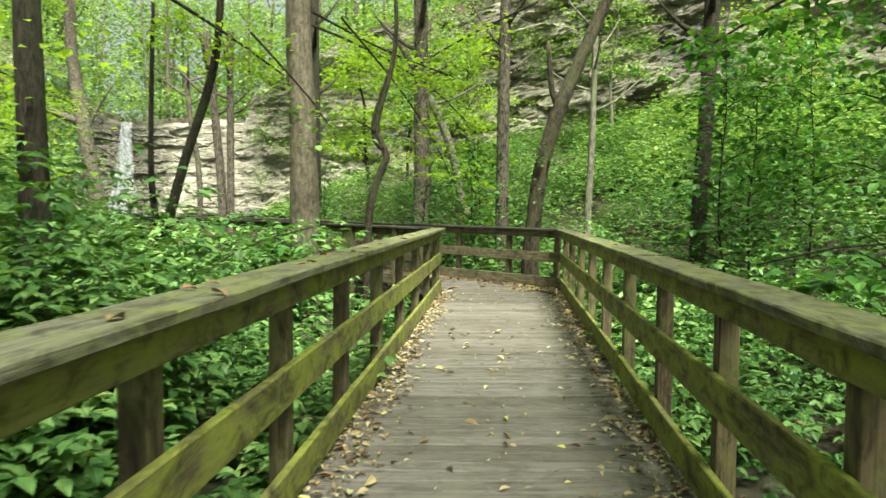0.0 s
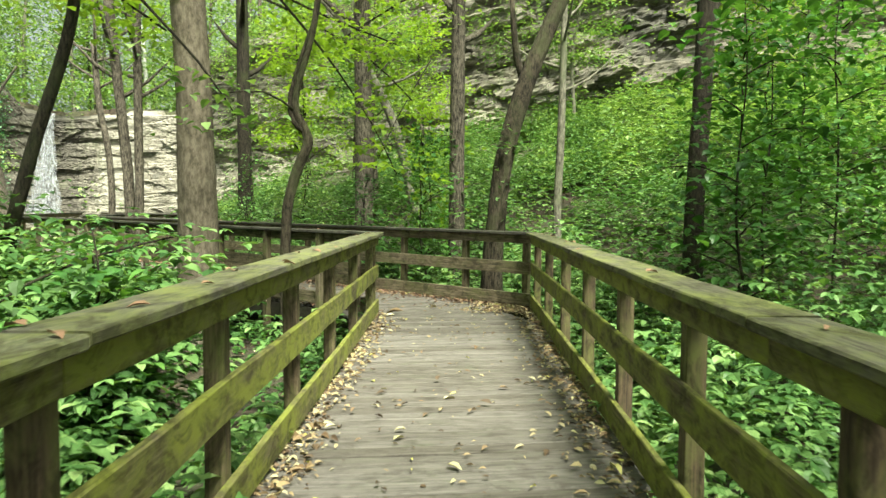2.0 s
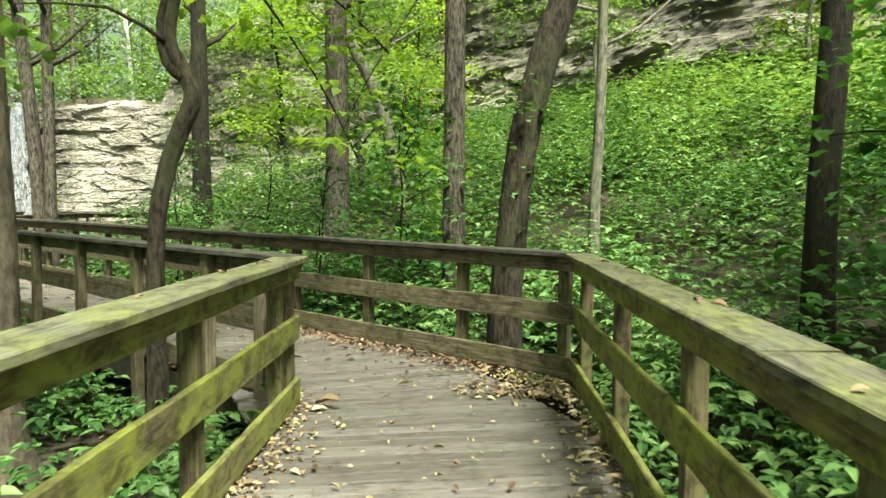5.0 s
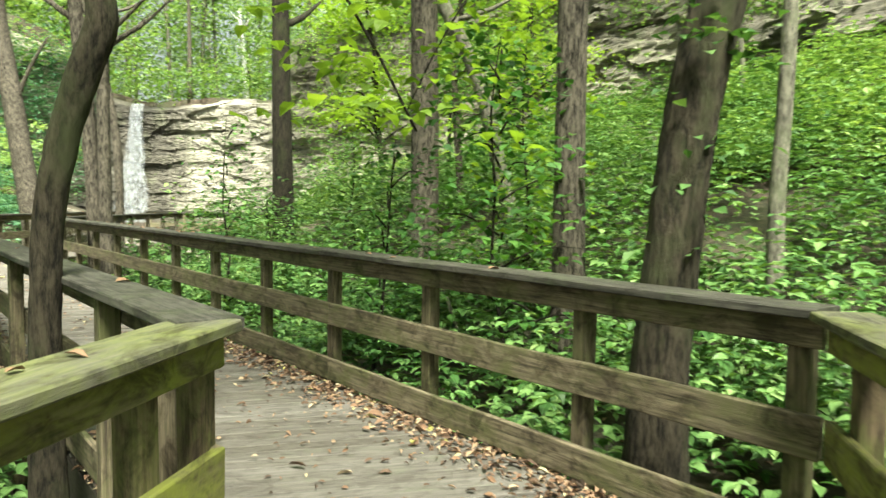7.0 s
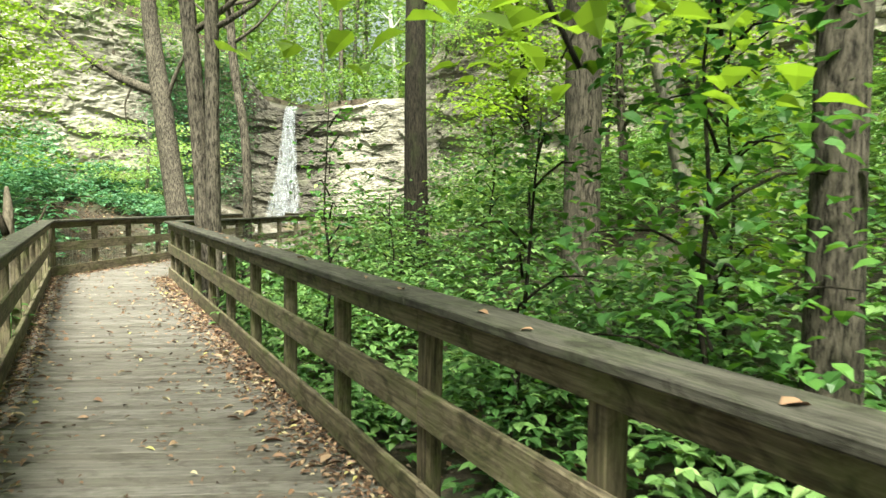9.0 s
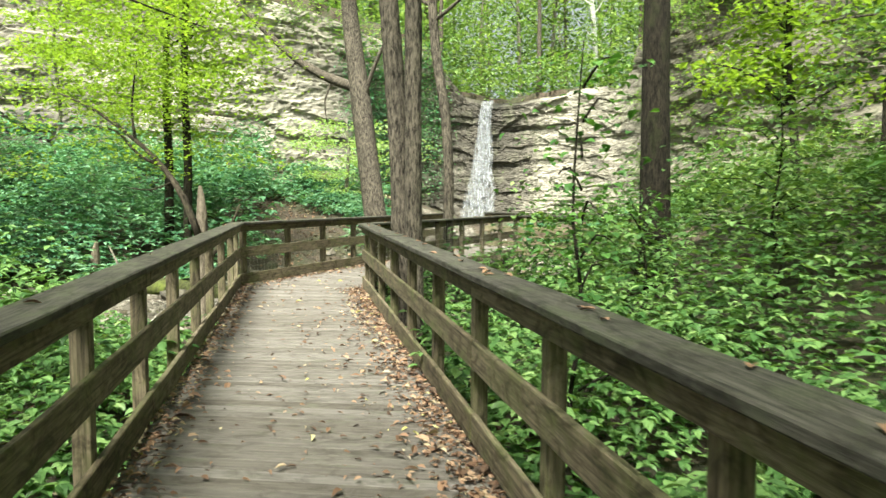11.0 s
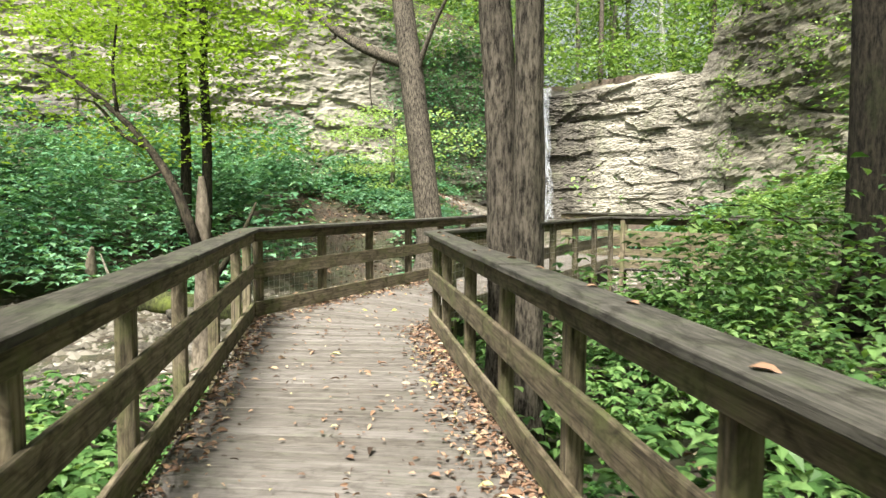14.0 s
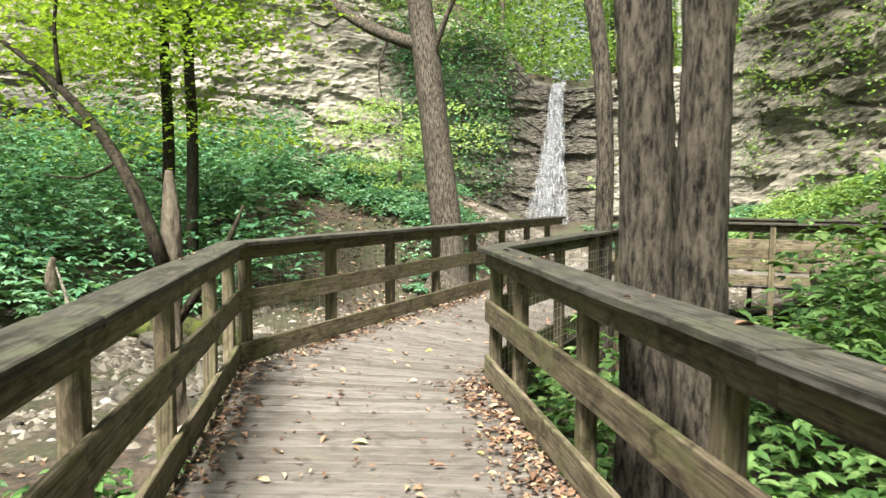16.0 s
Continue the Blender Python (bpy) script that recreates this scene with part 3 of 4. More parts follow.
def rock(r, size, name="boulder", mat=None):
    bm = bmesh.new()
    bmesh.ops.create_icosphere(bm, subdivisions=2, radius=1)
    sx, sy, sz = size
    k = Vector((r.uniform(0, 9), r.uniform(0, 9), r.uniform(0, 9)))
    for v in bm.verts:
        d = 1 + 0.35 * noise.noise(v.co * 1.3 + k) + 0.12 * noise.noise(v.co * 4 + k)
        c = v.co * d
        c.z = round(c.z * 3) / 3 * 0.6 + c.z * 0.4
        v.co = Vector((c.x * sx, c.y * sy, c.z * sz))
    me = bpy.data.meshes.new(name)
    bm.to_mesh(me)
    bm.free()
    me.materials.append(mat or STONE)
    return me


def creek():
    i, rows, cols = [], 90, 9
    s = np.linspace(0, len(CREEK) - 1, rows)
    cx, cy = np.interp(s, range(len(CREEK)), CREEK[:, 0]), np.interp(s, range(len(CREEK)), CREEK[:, 1])
    ker = np.ones(9) / 9
    cx[4:-4], cy[4:-4] = np.convolve(cx, ker, "valid"), np.convolve(cy, ker, "valid")
    u, v = np.gradient(cx), np.gradient(cy)
    l = np.hypot(u, v)
    w = np.linspace(-2.4, 2.4, cols)[None]
    X, Y = cx[:, None] + (v / l)[:, None] * w, cy[:, None] - (u / l)[:, None] * w
    Z = -0.86 + 0.0095 * Y
    k = (np.arange(rows - 1)[:, None] * cols + np.arange(cols - 1)[None]).ravel()
    ob = new("creek_water", quick_mesh("creek_water", np.stack([X.ravel(), Y.ravel(), Z.ravel()], -1), np.stack([k, k + 1, k + 1 + cols, k + cols], -1)[:, ::-1], WATER, True))
    tagged(ob, "shallow brown creek running over gravel", "water", "", "structure")
    # gravel
    r = np.random.RandomState(9)
    n = 48000
    s = r.uniform(0.2, len(CREEK) - 3.0, n) ** 1.0
    d = r.normal(0, 2.3, n)
    x = np.interp(s, range(len(CREEK)), CREEK[:, 0]) + d * 0.95 + r.normal(0, .3, n)
    y = np.interp(s, range(len(CREEK)), CREEK[:, 1]) + d * 0.3 + r.normal(0, .3, n)
    z = ground_z(x, y)[0]
    base = np.array([(1, 0, 0), (0.3, 0.8, 0), (-0.8, 0.5, 0), (-0.7, -0.6, 0), (0.4, -0.85, 0), (0.1, 0, 0.6)], float)
    f = np.array([(0, 1, 5), (1, 2, 5), (2, 3, 5), (3, 4, 5), (4, 0, 5)])
    size = np.exp(r.normal(-3.0, 0.55, n))
    a = r.uniform(0, 6.28, n)[:, None]
    vx, vy = base[None, :, 0] * size[:, None], base[None, :, 1] * size[:, None] * r.uniform(0.5, 1, (n, 1))
    V = np.stack([vx * np.cos(a) - vy * np.sin(a) + x[:, None], vx * np.sin(a) + vy * np.cos(a) + y[:, None],
                  base[None, :, 2] * size[:, None] * 0.7 + z[:, None] - 0.01 + 0 * a], -1)
    V += r.normal(0, 0.1, V.shape) * size[:, None, None]
    F = (f[None] + (np.arange(n) * 6)[:, None, None]).reshape(-1, 3)
    tagged(new("creek_gravel", quick_mesh("creek_gravel", V.reshape(-1, 3), F, PEBBLE)), "brown and grey gravel of a creek bed", "gravel", "", "stuff")
    # larger slabs
    rr = random.Random(4)
    kinds = [rock(rr, (1, 0.7, 0.3)) for _ in range(6)]
    for i in range(95):
        t, d = rr.uniform(0.3, len(CREEK) - 2.8), rr.gauss(0, 2.3)
        x, y = float(np.interp(t, range(len(CREEK)), CREEK[:, 0])) + d * 0.95, float(np.interp(t, range(len(CREEK)), CREEK[:, 1])) + d * 0.3
        q = rr.uniform(0.10, 0.34) if rr.random() < 0.85 else rr.uniform(0.4, 0.7)
        ob = new("boulder", kinds[i % 6])
        ob.matrix_world = Matrix.LocRotScale((x, y, float(ground_z(x, y)[0]) + 0.04 * q), Euler((0, 0, rr.uniform(0, 6))), (q, q, q * rr.uniform(0.6, 1.1)))
        tagged(ob, "flat grey limestone slab lying in the creek bed" if q > 0.25 else "small flat grey stone in the creek gravel", "stone", "stones in the creek")


creek()


def waterfall():
    """Strands of white water that fall from the lip and spread over the ledges below."""
    root = new("waterfall")
    tagged(root, "white waterfall dropping over a rock ledge in thin spreading strands", "waterfall")
    r = random.Random(6)
    p, q = Vector((-24.05, 53.1)), Vector((-23.25, 53.3))
    for k in range(15):
        verts, faces = [], []
        f0 = (k + 0.5) / 15 + r.uniform(-.05, .05)
        w0, lean = r.uniform(0.03, 0.08), (f0 - 0.5) * 1.9
        for i in range(34):
            t = i / 33
            z = 8.35 - 7.6 * t
            fall = 0.9 * math.sqrt(t) + 0.7 * max(0, t - 0.45)
            cx = p.x + (q.x - p.x) * f0 * 0.9 + lean * t ** 1.7 * 0.9
            cy = 53.0 - fall
            w = w0 * (1 + 2.8 * t) * (1 + 0.25 * math.sin(t * 17 + k))
            for j in range(5):
                a = (j / 4 - 0.5) * 2
                verts.append((cx + a * w + r.uniform(-.03, .03), cy - 0.14 * (1 - a * a) + r.uniform(-.03, .03), z))
        for i in range(33):
            for j in range(4):
                a = i * 5 + j
                faces.append((a, a + 1, a + 6, a + 5))
        child("water_strand", mesh_of("water_strand", verts, faces, FOAM, True), root, Matrix())


waterfall()

# ---- boardwalk ----
tagged(fence("boardwalk_fence", A_L0, L_END, 1, [1.04, 2.32, 3.6, 4.88, 6.16, 7.44, 8.78, 10.22, 11.65, 13.08, 14.56, 14.88], GREEN, "mossy green wooden railing with a flat cap and three boards"), category="railing")
fence("boardwalk_fence", A_R0, R_COR, -1, [1.0, 2.3, 3.58, 4.86, 6.13, 7.39, 8.71, 10.03, 11.33, 12.66, 14.04, 15.38], GREEN, "green-stained wooden railing along the shaded walk")
LB, RB, LC, RC = span(L_END, L_COR), span(R_COR, R_IN), span(L_COR, C_L1), span(R_IN, C_R1)
fence("boardwalk_fence", L_END, L_COR, 1, [0.3, 1.05, 2.3, 3.57, 4.84, 6.1, 7.36, 8.62, 9.93, 11.14, 12.42, 13.74, LB - 0.1], BROWN, "weathered brown wooden railing beside the creek", ends=(0.02, 0.0))
fence("boardwalk_fence", R_COR, R_IN, -1, [0.06, 1.18, 2.5, 3.77, 5.05, 6.34, 7.65, 8.98, 10.35, 11.68, 12.98, 14.3, RB - 0.08], BROWN, "dark weathered wooden railing with a damp black cap")
fence("boardwalk_fence", L_COR, C_L1, 1, [0.1] + steps(1.38, LC - 0.8, 1.21), BROWN, "weathered grey railing backed by wire mesh over the creek", wire=True)
fence("boardwalk_fence", R_IN, C_R1, -1, steps(0.35, RC - 0.1, 1.25), BROWN, "grey wooden railing backed by wire mesh", wire=True)
fence("boardwalk_fence", (-12.3, 33.3), D_L1, 1, steps(0.1, span((-12.3, 33.3), D_L1) - 0.2, 1.4), BROWN, "far wooden railing of the platform facing the falls")
fence("boardwalk_fence", C_R1, D_R1, -1, steps(0.3, span(C_R1, D_R1) - 0.2, 1.4), BROWN, "far grey wooden railing running towards the bushes")


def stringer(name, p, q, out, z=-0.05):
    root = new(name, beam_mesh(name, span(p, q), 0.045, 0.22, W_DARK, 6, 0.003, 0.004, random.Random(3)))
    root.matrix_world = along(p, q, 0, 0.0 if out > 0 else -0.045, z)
    tagged(root, "dark timber beam under the boardwalk", "beam", "beams under the boardwalk", "structure")


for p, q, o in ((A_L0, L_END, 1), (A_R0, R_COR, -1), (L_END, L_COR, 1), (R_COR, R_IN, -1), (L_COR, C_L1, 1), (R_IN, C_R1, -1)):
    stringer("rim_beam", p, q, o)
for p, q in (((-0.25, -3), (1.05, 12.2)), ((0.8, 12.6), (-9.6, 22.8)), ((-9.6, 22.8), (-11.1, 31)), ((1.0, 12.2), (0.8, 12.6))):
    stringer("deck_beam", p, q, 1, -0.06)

# ---- trees ----
def gz(x, y):
    return float(ground_z(x, y)[0]) - 0.05


def up(x, y, pts):
    """A path from the ground at x, y through points (dx, dy, z)."""
    return [(x, y, gz(x, y))] + [(x + a, y + b, z) for a, b, z in pts]


def blob(r, c, n, sx, sy, sz):
    return [(c[0] + r.gauss(0, sx), c[1] + r.gauss(0, sy), c[2] + r.gauss(0, sz)) for _ in range(n)]


R = random.Random(21)
tree("tall bare trunk with pale peeling bark beside the walk", up(-2.40, 12.2, [(0, 0, 0.8), (-0.02, 0, 2.5), (-0.12, 0.05, 4.6), (-0.2, 0.1, 7.5)]), [0.29, 0.255, 0.23, 0.21, 0.18], B_PALE, ridge=0.035, seed=1, flare=0.3, sides=18)
tree("crooked slender tree bending between the railings", up(-1.38, 12.93, [(0.0, 0, 0.2), (0.0, 0, 0.9), (0.03, 0, 1.5), (0.12, 0, 1.9), (0.23, 0, 2.2), (0.33, 0, 2.45), (0.27, 0, 2.66), (0.15, 0, 2.92), (0.2, 0, 3.3), (0.42, 0, 4.1), (0.5, 0, 5.0), (0.35, 0, 6.2)]),
     [0.10, 0.085, 0.074, 0.07, 0.072, 0.074, 0.07, 0.062, 0.056, 0.05, 0.044, 0.038, 0.025], B_MOSS, ridge=0.08, limbs=[([(-1.12, 12.9, 2.62), (-1.26, 12.9, 2.75), (-1.3, 12.9, 3.1), (-1.12, 12.9, 3.7), (-0.95, 12.9, 4.2)], [0.05, 0.036, 0.03, 0.026, 0.015]),
                                            ([(-1.24, 12.9, 2.9), (-1.6, 12.6, 3.1), (-2.1, 12.2, 3.0)], [0.02, 0.014, 0.006])], seed=2)
tree("leaning dark trunk with small leaves growing from its bark", up(1.70, 13.8, [(0.02, 0, 0.6), (0.1, 0, 1.6), (0.22, 0, 2.4), (0.5, 0, 3.4), (1.0, 0.1, 4.6), (1.7, 0.2, 6.2)]), [0.20, 0.16, 0.15, 0.145, 0.14, 0.125, 0.10], B_MOSS, ridge=0.06,
     limbs=[([(2.3, 13.95, 3.4), (2.1, 13.9, 3.9), (2.0, 13.8, 4.8)], [0.08, 0.06, 0.04])], crown=[(1.9 + R.uniform(-.25, .3), 13.8 + R.uniform(-.25, .1), R.uniform(1.0, 2.9)) for _ in range(16)], leaf=L_HERB, leaf_size=0.085, per=9, reach=0.12, seed=3, sides=16)
tree("straight grey-brown trunk rising behind the railing", up(1.4, 16.9, [(0, 0, 1.5), (0.02, 0, 4), (0.05, 0, 7.5)]), [0.19, 0.16, 0.15, 0.13], B_GREY, seed=4, sides=12)
tree("straight trunk with dark bark low down", up(-0.66, 21.3, [(0, 0, 2.0), (-0.03, 0, 4.5), (-0.1, 0, 9)]), [0.28, 0.24, 0.22, 0.18], B_GREY, seed=5)
tree("pale leaning trunk without leaves", up(1.0, 22.5, [(-0.4, 0, 2.0), (-1.0, 0, 4.2), (-2.6, 0, 7.2)]), [0.17, 0.15, 0.13, 0.1], B_THIN, seed=6)
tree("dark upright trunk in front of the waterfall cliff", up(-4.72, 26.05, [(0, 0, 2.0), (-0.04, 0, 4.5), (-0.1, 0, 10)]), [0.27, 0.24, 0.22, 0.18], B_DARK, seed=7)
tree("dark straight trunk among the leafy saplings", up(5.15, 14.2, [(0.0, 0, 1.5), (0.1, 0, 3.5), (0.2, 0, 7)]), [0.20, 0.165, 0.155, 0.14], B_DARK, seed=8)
tree("thin pale upright stem on the slope", up(3.6, 17.45, [(-0.02, 0, 1.5), (0.05, 0, 3.2), (0.1, 0, 6.5)]), [0.11, 0.085, 0.08, 0.06], B_THIN, seed=9, sides=8)
tree("large trunk with deeply ridged bark beside the railing", up(-6.83, 21.87, [(-0.0, 0, 0.8), (-0.05, 0, 2.2), (-0.16, 0, 3.6), (-0.5, 0, 7)]), [0.21, 0.136, 0.13, 0.126, 0.12], B_GREY, seed=10, ridge=0.09, sides=18)
tree("second ridged trunk growing close to the first", up(-6.56, 21.74, [(0, 0.02, 0.8), (0.0, 0, 2.2), (0.0, 0, 3.6), (0.0, 0, 7)]), [0.16, 0.114, 0.11, 0.107, 0.102], B_GREY, seed=11, ridge=0.07, sides=18)
tree("slender leaning tree with rough bark by the wire mesh", up(-9.15, 26.5, [(0, 0, 1.0), (0.0, 0, 2.4), (-0.1, 0, 3.6), (-0.35, 0, 5.0), (-0.5, 0, 7)]), [0.16, 0.115, 0.108, 0.104, 0.1, 0.09], B_GREY, seed=12)
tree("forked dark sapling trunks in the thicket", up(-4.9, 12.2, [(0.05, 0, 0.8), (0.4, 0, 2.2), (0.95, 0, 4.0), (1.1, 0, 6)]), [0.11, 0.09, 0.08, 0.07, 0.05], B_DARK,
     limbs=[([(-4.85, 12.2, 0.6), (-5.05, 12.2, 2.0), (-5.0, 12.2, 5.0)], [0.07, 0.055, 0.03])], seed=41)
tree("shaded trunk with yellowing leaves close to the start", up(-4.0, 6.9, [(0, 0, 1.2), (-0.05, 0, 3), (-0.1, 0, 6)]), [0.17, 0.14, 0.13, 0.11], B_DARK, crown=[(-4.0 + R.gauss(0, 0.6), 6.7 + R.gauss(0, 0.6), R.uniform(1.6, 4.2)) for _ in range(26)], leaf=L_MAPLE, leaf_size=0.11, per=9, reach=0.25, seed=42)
tree("tree with a long bare limb reaching over the creek", up(-15.6, 32.1, [(0, 0, 0.8), (-0.35, 0, 3.0), (-0.75, 0, 5.4), (-1.2, 0, 8.3), (-1.4, 0, 12)]), [0.52, 0.40, 0.36, 0.32, 0.25, 0.19], B_GREY, flare=0.7,
     limbs=[([(-16.55, 32.1, 5.6), (-17.8, 31.8, 6.1), (-19.0, 31.5, 6.9), (-20.2, 31.2, 8.0), (-21.9, 30.8, 9.6)], [0.2, 0.17, 0.14, 0.11, 0.08]),
            ([(-18.6, 31.6, 6.6), (-19.2, 31.5, 6.3), (-19.8, 31.3, 6.6)], [0.05, 0.035, 0.015]),
            ([(-17.3, 31.9, 5.9), (-17.6, 31.8, 5.2), (-17.5, 31.8, 4.4)], [0.045, 0.03, 0.012]),
            ([(-16.3, 32.1, 4.9), (-15.7, 32.1, 6.2), (-14.9, 32.0, 7.3)], [0.1, 0.07, 0.04])],
     crown=blob(R, (-18.4, 32.1, 12.3), 34, 2.4, 1.6, 0.7), leaf=L_MAPLE, leaf_size=0.18, per=60, reach=0.8, seed=13)
tree("broken splintered stump with a bent living stem", up(-11.62, 22.28, [(0.0, 0, 0.6), (0.03, 0, 1.5), (0.0, 0, 2.02)]), [0.13, 0.10, 0.09, 0.03], B_PALE, ridge=0.12,
     limbs=[([(-11.5, 22.15, 1.1), (-11.71, 22.0, 1.8), (-12.29, 22.0, 2.36), (-13.18, 22.0, 2.92), (-14.5, 22.0, 3.55), (-15.6, 21.9, 3.95)], [0.065, 0.06, 0.052, 0.045, 0.034, 0.02]),
            ([(-12.45, 22.0, 2.42), (-13.1, 22.05, 2.62), (-13.9, 22.1, 3.1), (-14.8, 22.1, 3.25)], [0.036, 0.03, 0.022, 0.01]),
            ([(-13.1, 22.0, 2.9), (-13.2, 22.0, 3.5), (-13.0, 22.0, 4.3)], [0.028, 0.02, 0.01]),
            ([(-12.0, 22.0, 2.1), (-12.5, 21.9, 1.95), (-13.1, 21.8, 2.0)], [0.02, 0.014, 0.006]),
            ([(-11.64, 22.28, 0.5), (-11.3, 22.6, 1.2), (-11.2, 22.8, 1.7)], [0.05, 0.035, 0.012])],
     crown=blob(R, (-13.9, 22.0, 3.9), 60, 1.2, 0.9, 0.75), leaf=L_MAPLE, leaf_size=0.085, per=60, reach=0.34, seed=14, limb_mat=B_MOSS)
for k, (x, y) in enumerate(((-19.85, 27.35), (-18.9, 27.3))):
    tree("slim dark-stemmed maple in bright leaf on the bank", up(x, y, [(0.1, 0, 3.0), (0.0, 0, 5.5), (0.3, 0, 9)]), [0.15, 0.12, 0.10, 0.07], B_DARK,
         crown=blob(R, (x + 0.2, y - 0.4, 6.4), 64, 1.5, 1.3, 1.5), leaf=L_MAPLE, leaf_size=0.14, per=85, reach=0.6, seed=15 + k)
tree("small pale green tree with layered leaves", up(-23.4, 39.4, [(0, 0, 2.8), (0.1, 0, 4.2), (0.0, 0, 5.8)]), [0.13, 0.10, 0.07, 0.03], B_THIN,
     crown=[(-23.4 + R.gauss(0, 1.35), 39.2 + R.gauss(0, 1.1), R.choice((2.5, 3.3, 4.0, 4.7, 5.4))) for _ in range(44)], leaf=L_LIGHT, leaf_size=0.16, per=60, reach=0.5, seed=18)
tree("white-barked trunk above the waterfall lip", [(-20.4, 63, 9.0), (-20.6, 63, 12), (-21.0, 63, 17)], [0.22, 0.2, 0.15], B_WHITE, seed=19)

# overhanging sprays and saplings near the walk
def sapling(label, x, y, top, spread, n, leaf, size, per, reach, seed, bend=(0, 0), mat=None, six=True):
    r = random.Random(seed)
    z = gz(x, y)
    c, limbs = [], []
    for i in range(n):
        h = z + (top - z) * (0.25 + 0.75 * i / n)
        a = i * 2.4 + r.uniform(-.4, .4)
        f = (h - z) / (top - z)
        q = spread * r.uniform(0.3, 1.0) * (1.15 - 0.6 * f)
        o = Vector((x + bend[0] * f, y + bend[1] * f, h))
        e = o + Vector((math.cos(a) * q, math.sin(a) * q, 0.12 * q))
        if i % 2 == 0:
            limbs.append(([tuple(o - Vector((0, 0, 0.1))), tuple((o + e) / 2 + Vector((0, 0, 0.06))), tuple(e)], [0.012, 0.009, 0.004]))
        c.append(tuple(e))
        c.append(tuple((o + e) / 2))
    stem = [(x + bend[0] * f + (r.uniform(-.09, .09) if 0 < f < 1 else 0), y + bend[1] * f + (r.uniform(-.09, .09) if 0 < f < 1 else 0), z + (top - z) * f) for f in (0, 0.2, 0.4, 0.6, 0.8, 1)]
    return tree(label, stem, [0.024, 0.021, 0.018, 0.014, 0.010, 0.005], mat or B_DARK, limbs, c, leaf, size, per, reach, seed, 0.2, 6, "sapling", "sapling", 0.8, six)


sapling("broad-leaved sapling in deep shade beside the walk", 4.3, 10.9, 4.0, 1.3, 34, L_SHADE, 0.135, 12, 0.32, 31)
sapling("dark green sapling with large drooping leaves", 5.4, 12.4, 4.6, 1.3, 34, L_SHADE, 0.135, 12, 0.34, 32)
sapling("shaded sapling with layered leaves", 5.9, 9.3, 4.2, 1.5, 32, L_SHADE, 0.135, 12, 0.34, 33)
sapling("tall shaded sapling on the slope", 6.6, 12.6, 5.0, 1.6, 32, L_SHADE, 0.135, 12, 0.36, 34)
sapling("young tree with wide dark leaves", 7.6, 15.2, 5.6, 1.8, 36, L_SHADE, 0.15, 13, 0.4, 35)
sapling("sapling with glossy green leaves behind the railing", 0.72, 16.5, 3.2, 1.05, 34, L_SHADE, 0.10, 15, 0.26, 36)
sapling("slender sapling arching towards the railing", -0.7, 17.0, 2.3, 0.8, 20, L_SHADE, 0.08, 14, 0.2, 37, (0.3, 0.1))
sapling("leafy sapling with light green leaves", -3.7, 22.2, 1.9, 1.0, 26, L_HERB, 0.075, 18, 0.28, 38)
sapling("bushy sapling before the cliff", -2.6, 24.2, 3.2, 1.3, 30, L_FAR, 0.09, 18, 0.32, 39)
sapling("thin sapling with sparse leaves", -3.2, 19.3, 2.9, 0.7, 20, L_SHADE, 0.075, 10, 0.22, 40)
sapling("yellowing maple sapling beside the leaning trunk", 1.0, 19.6, 4.2, 1.2, 26, L_MAPLE, 0.13, 12, 0.3, 42)
sapling("tall weed in shade by the green railing", -1.9, 7.8, 1.3, 0.6, 12, L_SHADE, 0.11, 9, 0.2, 43)


def bough(label, pts, rad, n, leaf, size, per, reach, seed):
    """A bough from a tree out of view, with its leaves."""
    r = random.Random(seed)
    base = Vector(pts[0])
    c = []
    for i in range(n):
        t = 0.25 + 0.75 * i / n
        k = t * (len(pts) - 1)
        a = int(min(k, len(pts) - 2))
        p = Vector(pts[a]).lerp(Vector(pts[a + 1]), k - a)
        c.append((p.x + r.gauss(0, 0.3), p.y + r.gauss(0, 0.3), p.z - abs(r.gauss(0, 0.18))))
    return tree(label, pts, [rad, rad * 0.7] + [rad * 0.4] * (len(pts) - 2), B_DARK, (), c, leaf, size, per, reach, seed, 0, 6, "bough", "bough", 0.8, True)


bough("overhanging maple bough with yellow-green leaves", [(-3.2, 15.2, 5.6), (-1.6, 15.6, 5.0), (-0.3, 16.0, 4.3), (0.5, 16.3, 3.6)], 0.035, 30, L_MAPLE, 0.13, 9, 0.22, 51)
bough("maple bough hanging above the bend of the walk", [(-2.6, 13.6, 5.3), (-1.2, 14.2, 4.7), (0.2, 14.8, 4.3)], 0.03, 26, L_MAPLE, 0.12, 9, 0.24, 52)
bough("hanging maple bough with bright lobed leaves near the bend", [(-1.9, 13.0, 5.0), (-0.9, 13.8, 3.9), (-0.2, 14.3, 2.9), (0.2, 14.6, 2.1)], 0.025, 24, L_MAPLE, 0.13, 7, 0.17, 57)
bough("small bough with pale green leaves before the pale trunk", [(-3.0, 11.0, 4.2), (-2.1, 11.2, 3.2), (-1.7, 11.3, 2.6)], 0.02, 14, L_FAR, 0.12, 7, 0.2, 58)
bough("leafy twigs leaning out over the green railing", [(-3.4, 7.2, -0.2), (-2.4, 7.8, 0.9), (-1.5, 8.5, 1.25)], 0.015, 16, L_FAR, 0.13, 8, 0.22, 59)
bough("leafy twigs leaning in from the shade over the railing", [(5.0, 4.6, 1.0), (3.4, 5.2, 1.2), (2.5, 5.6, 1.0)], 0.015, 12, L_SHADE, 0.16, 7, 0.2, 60)
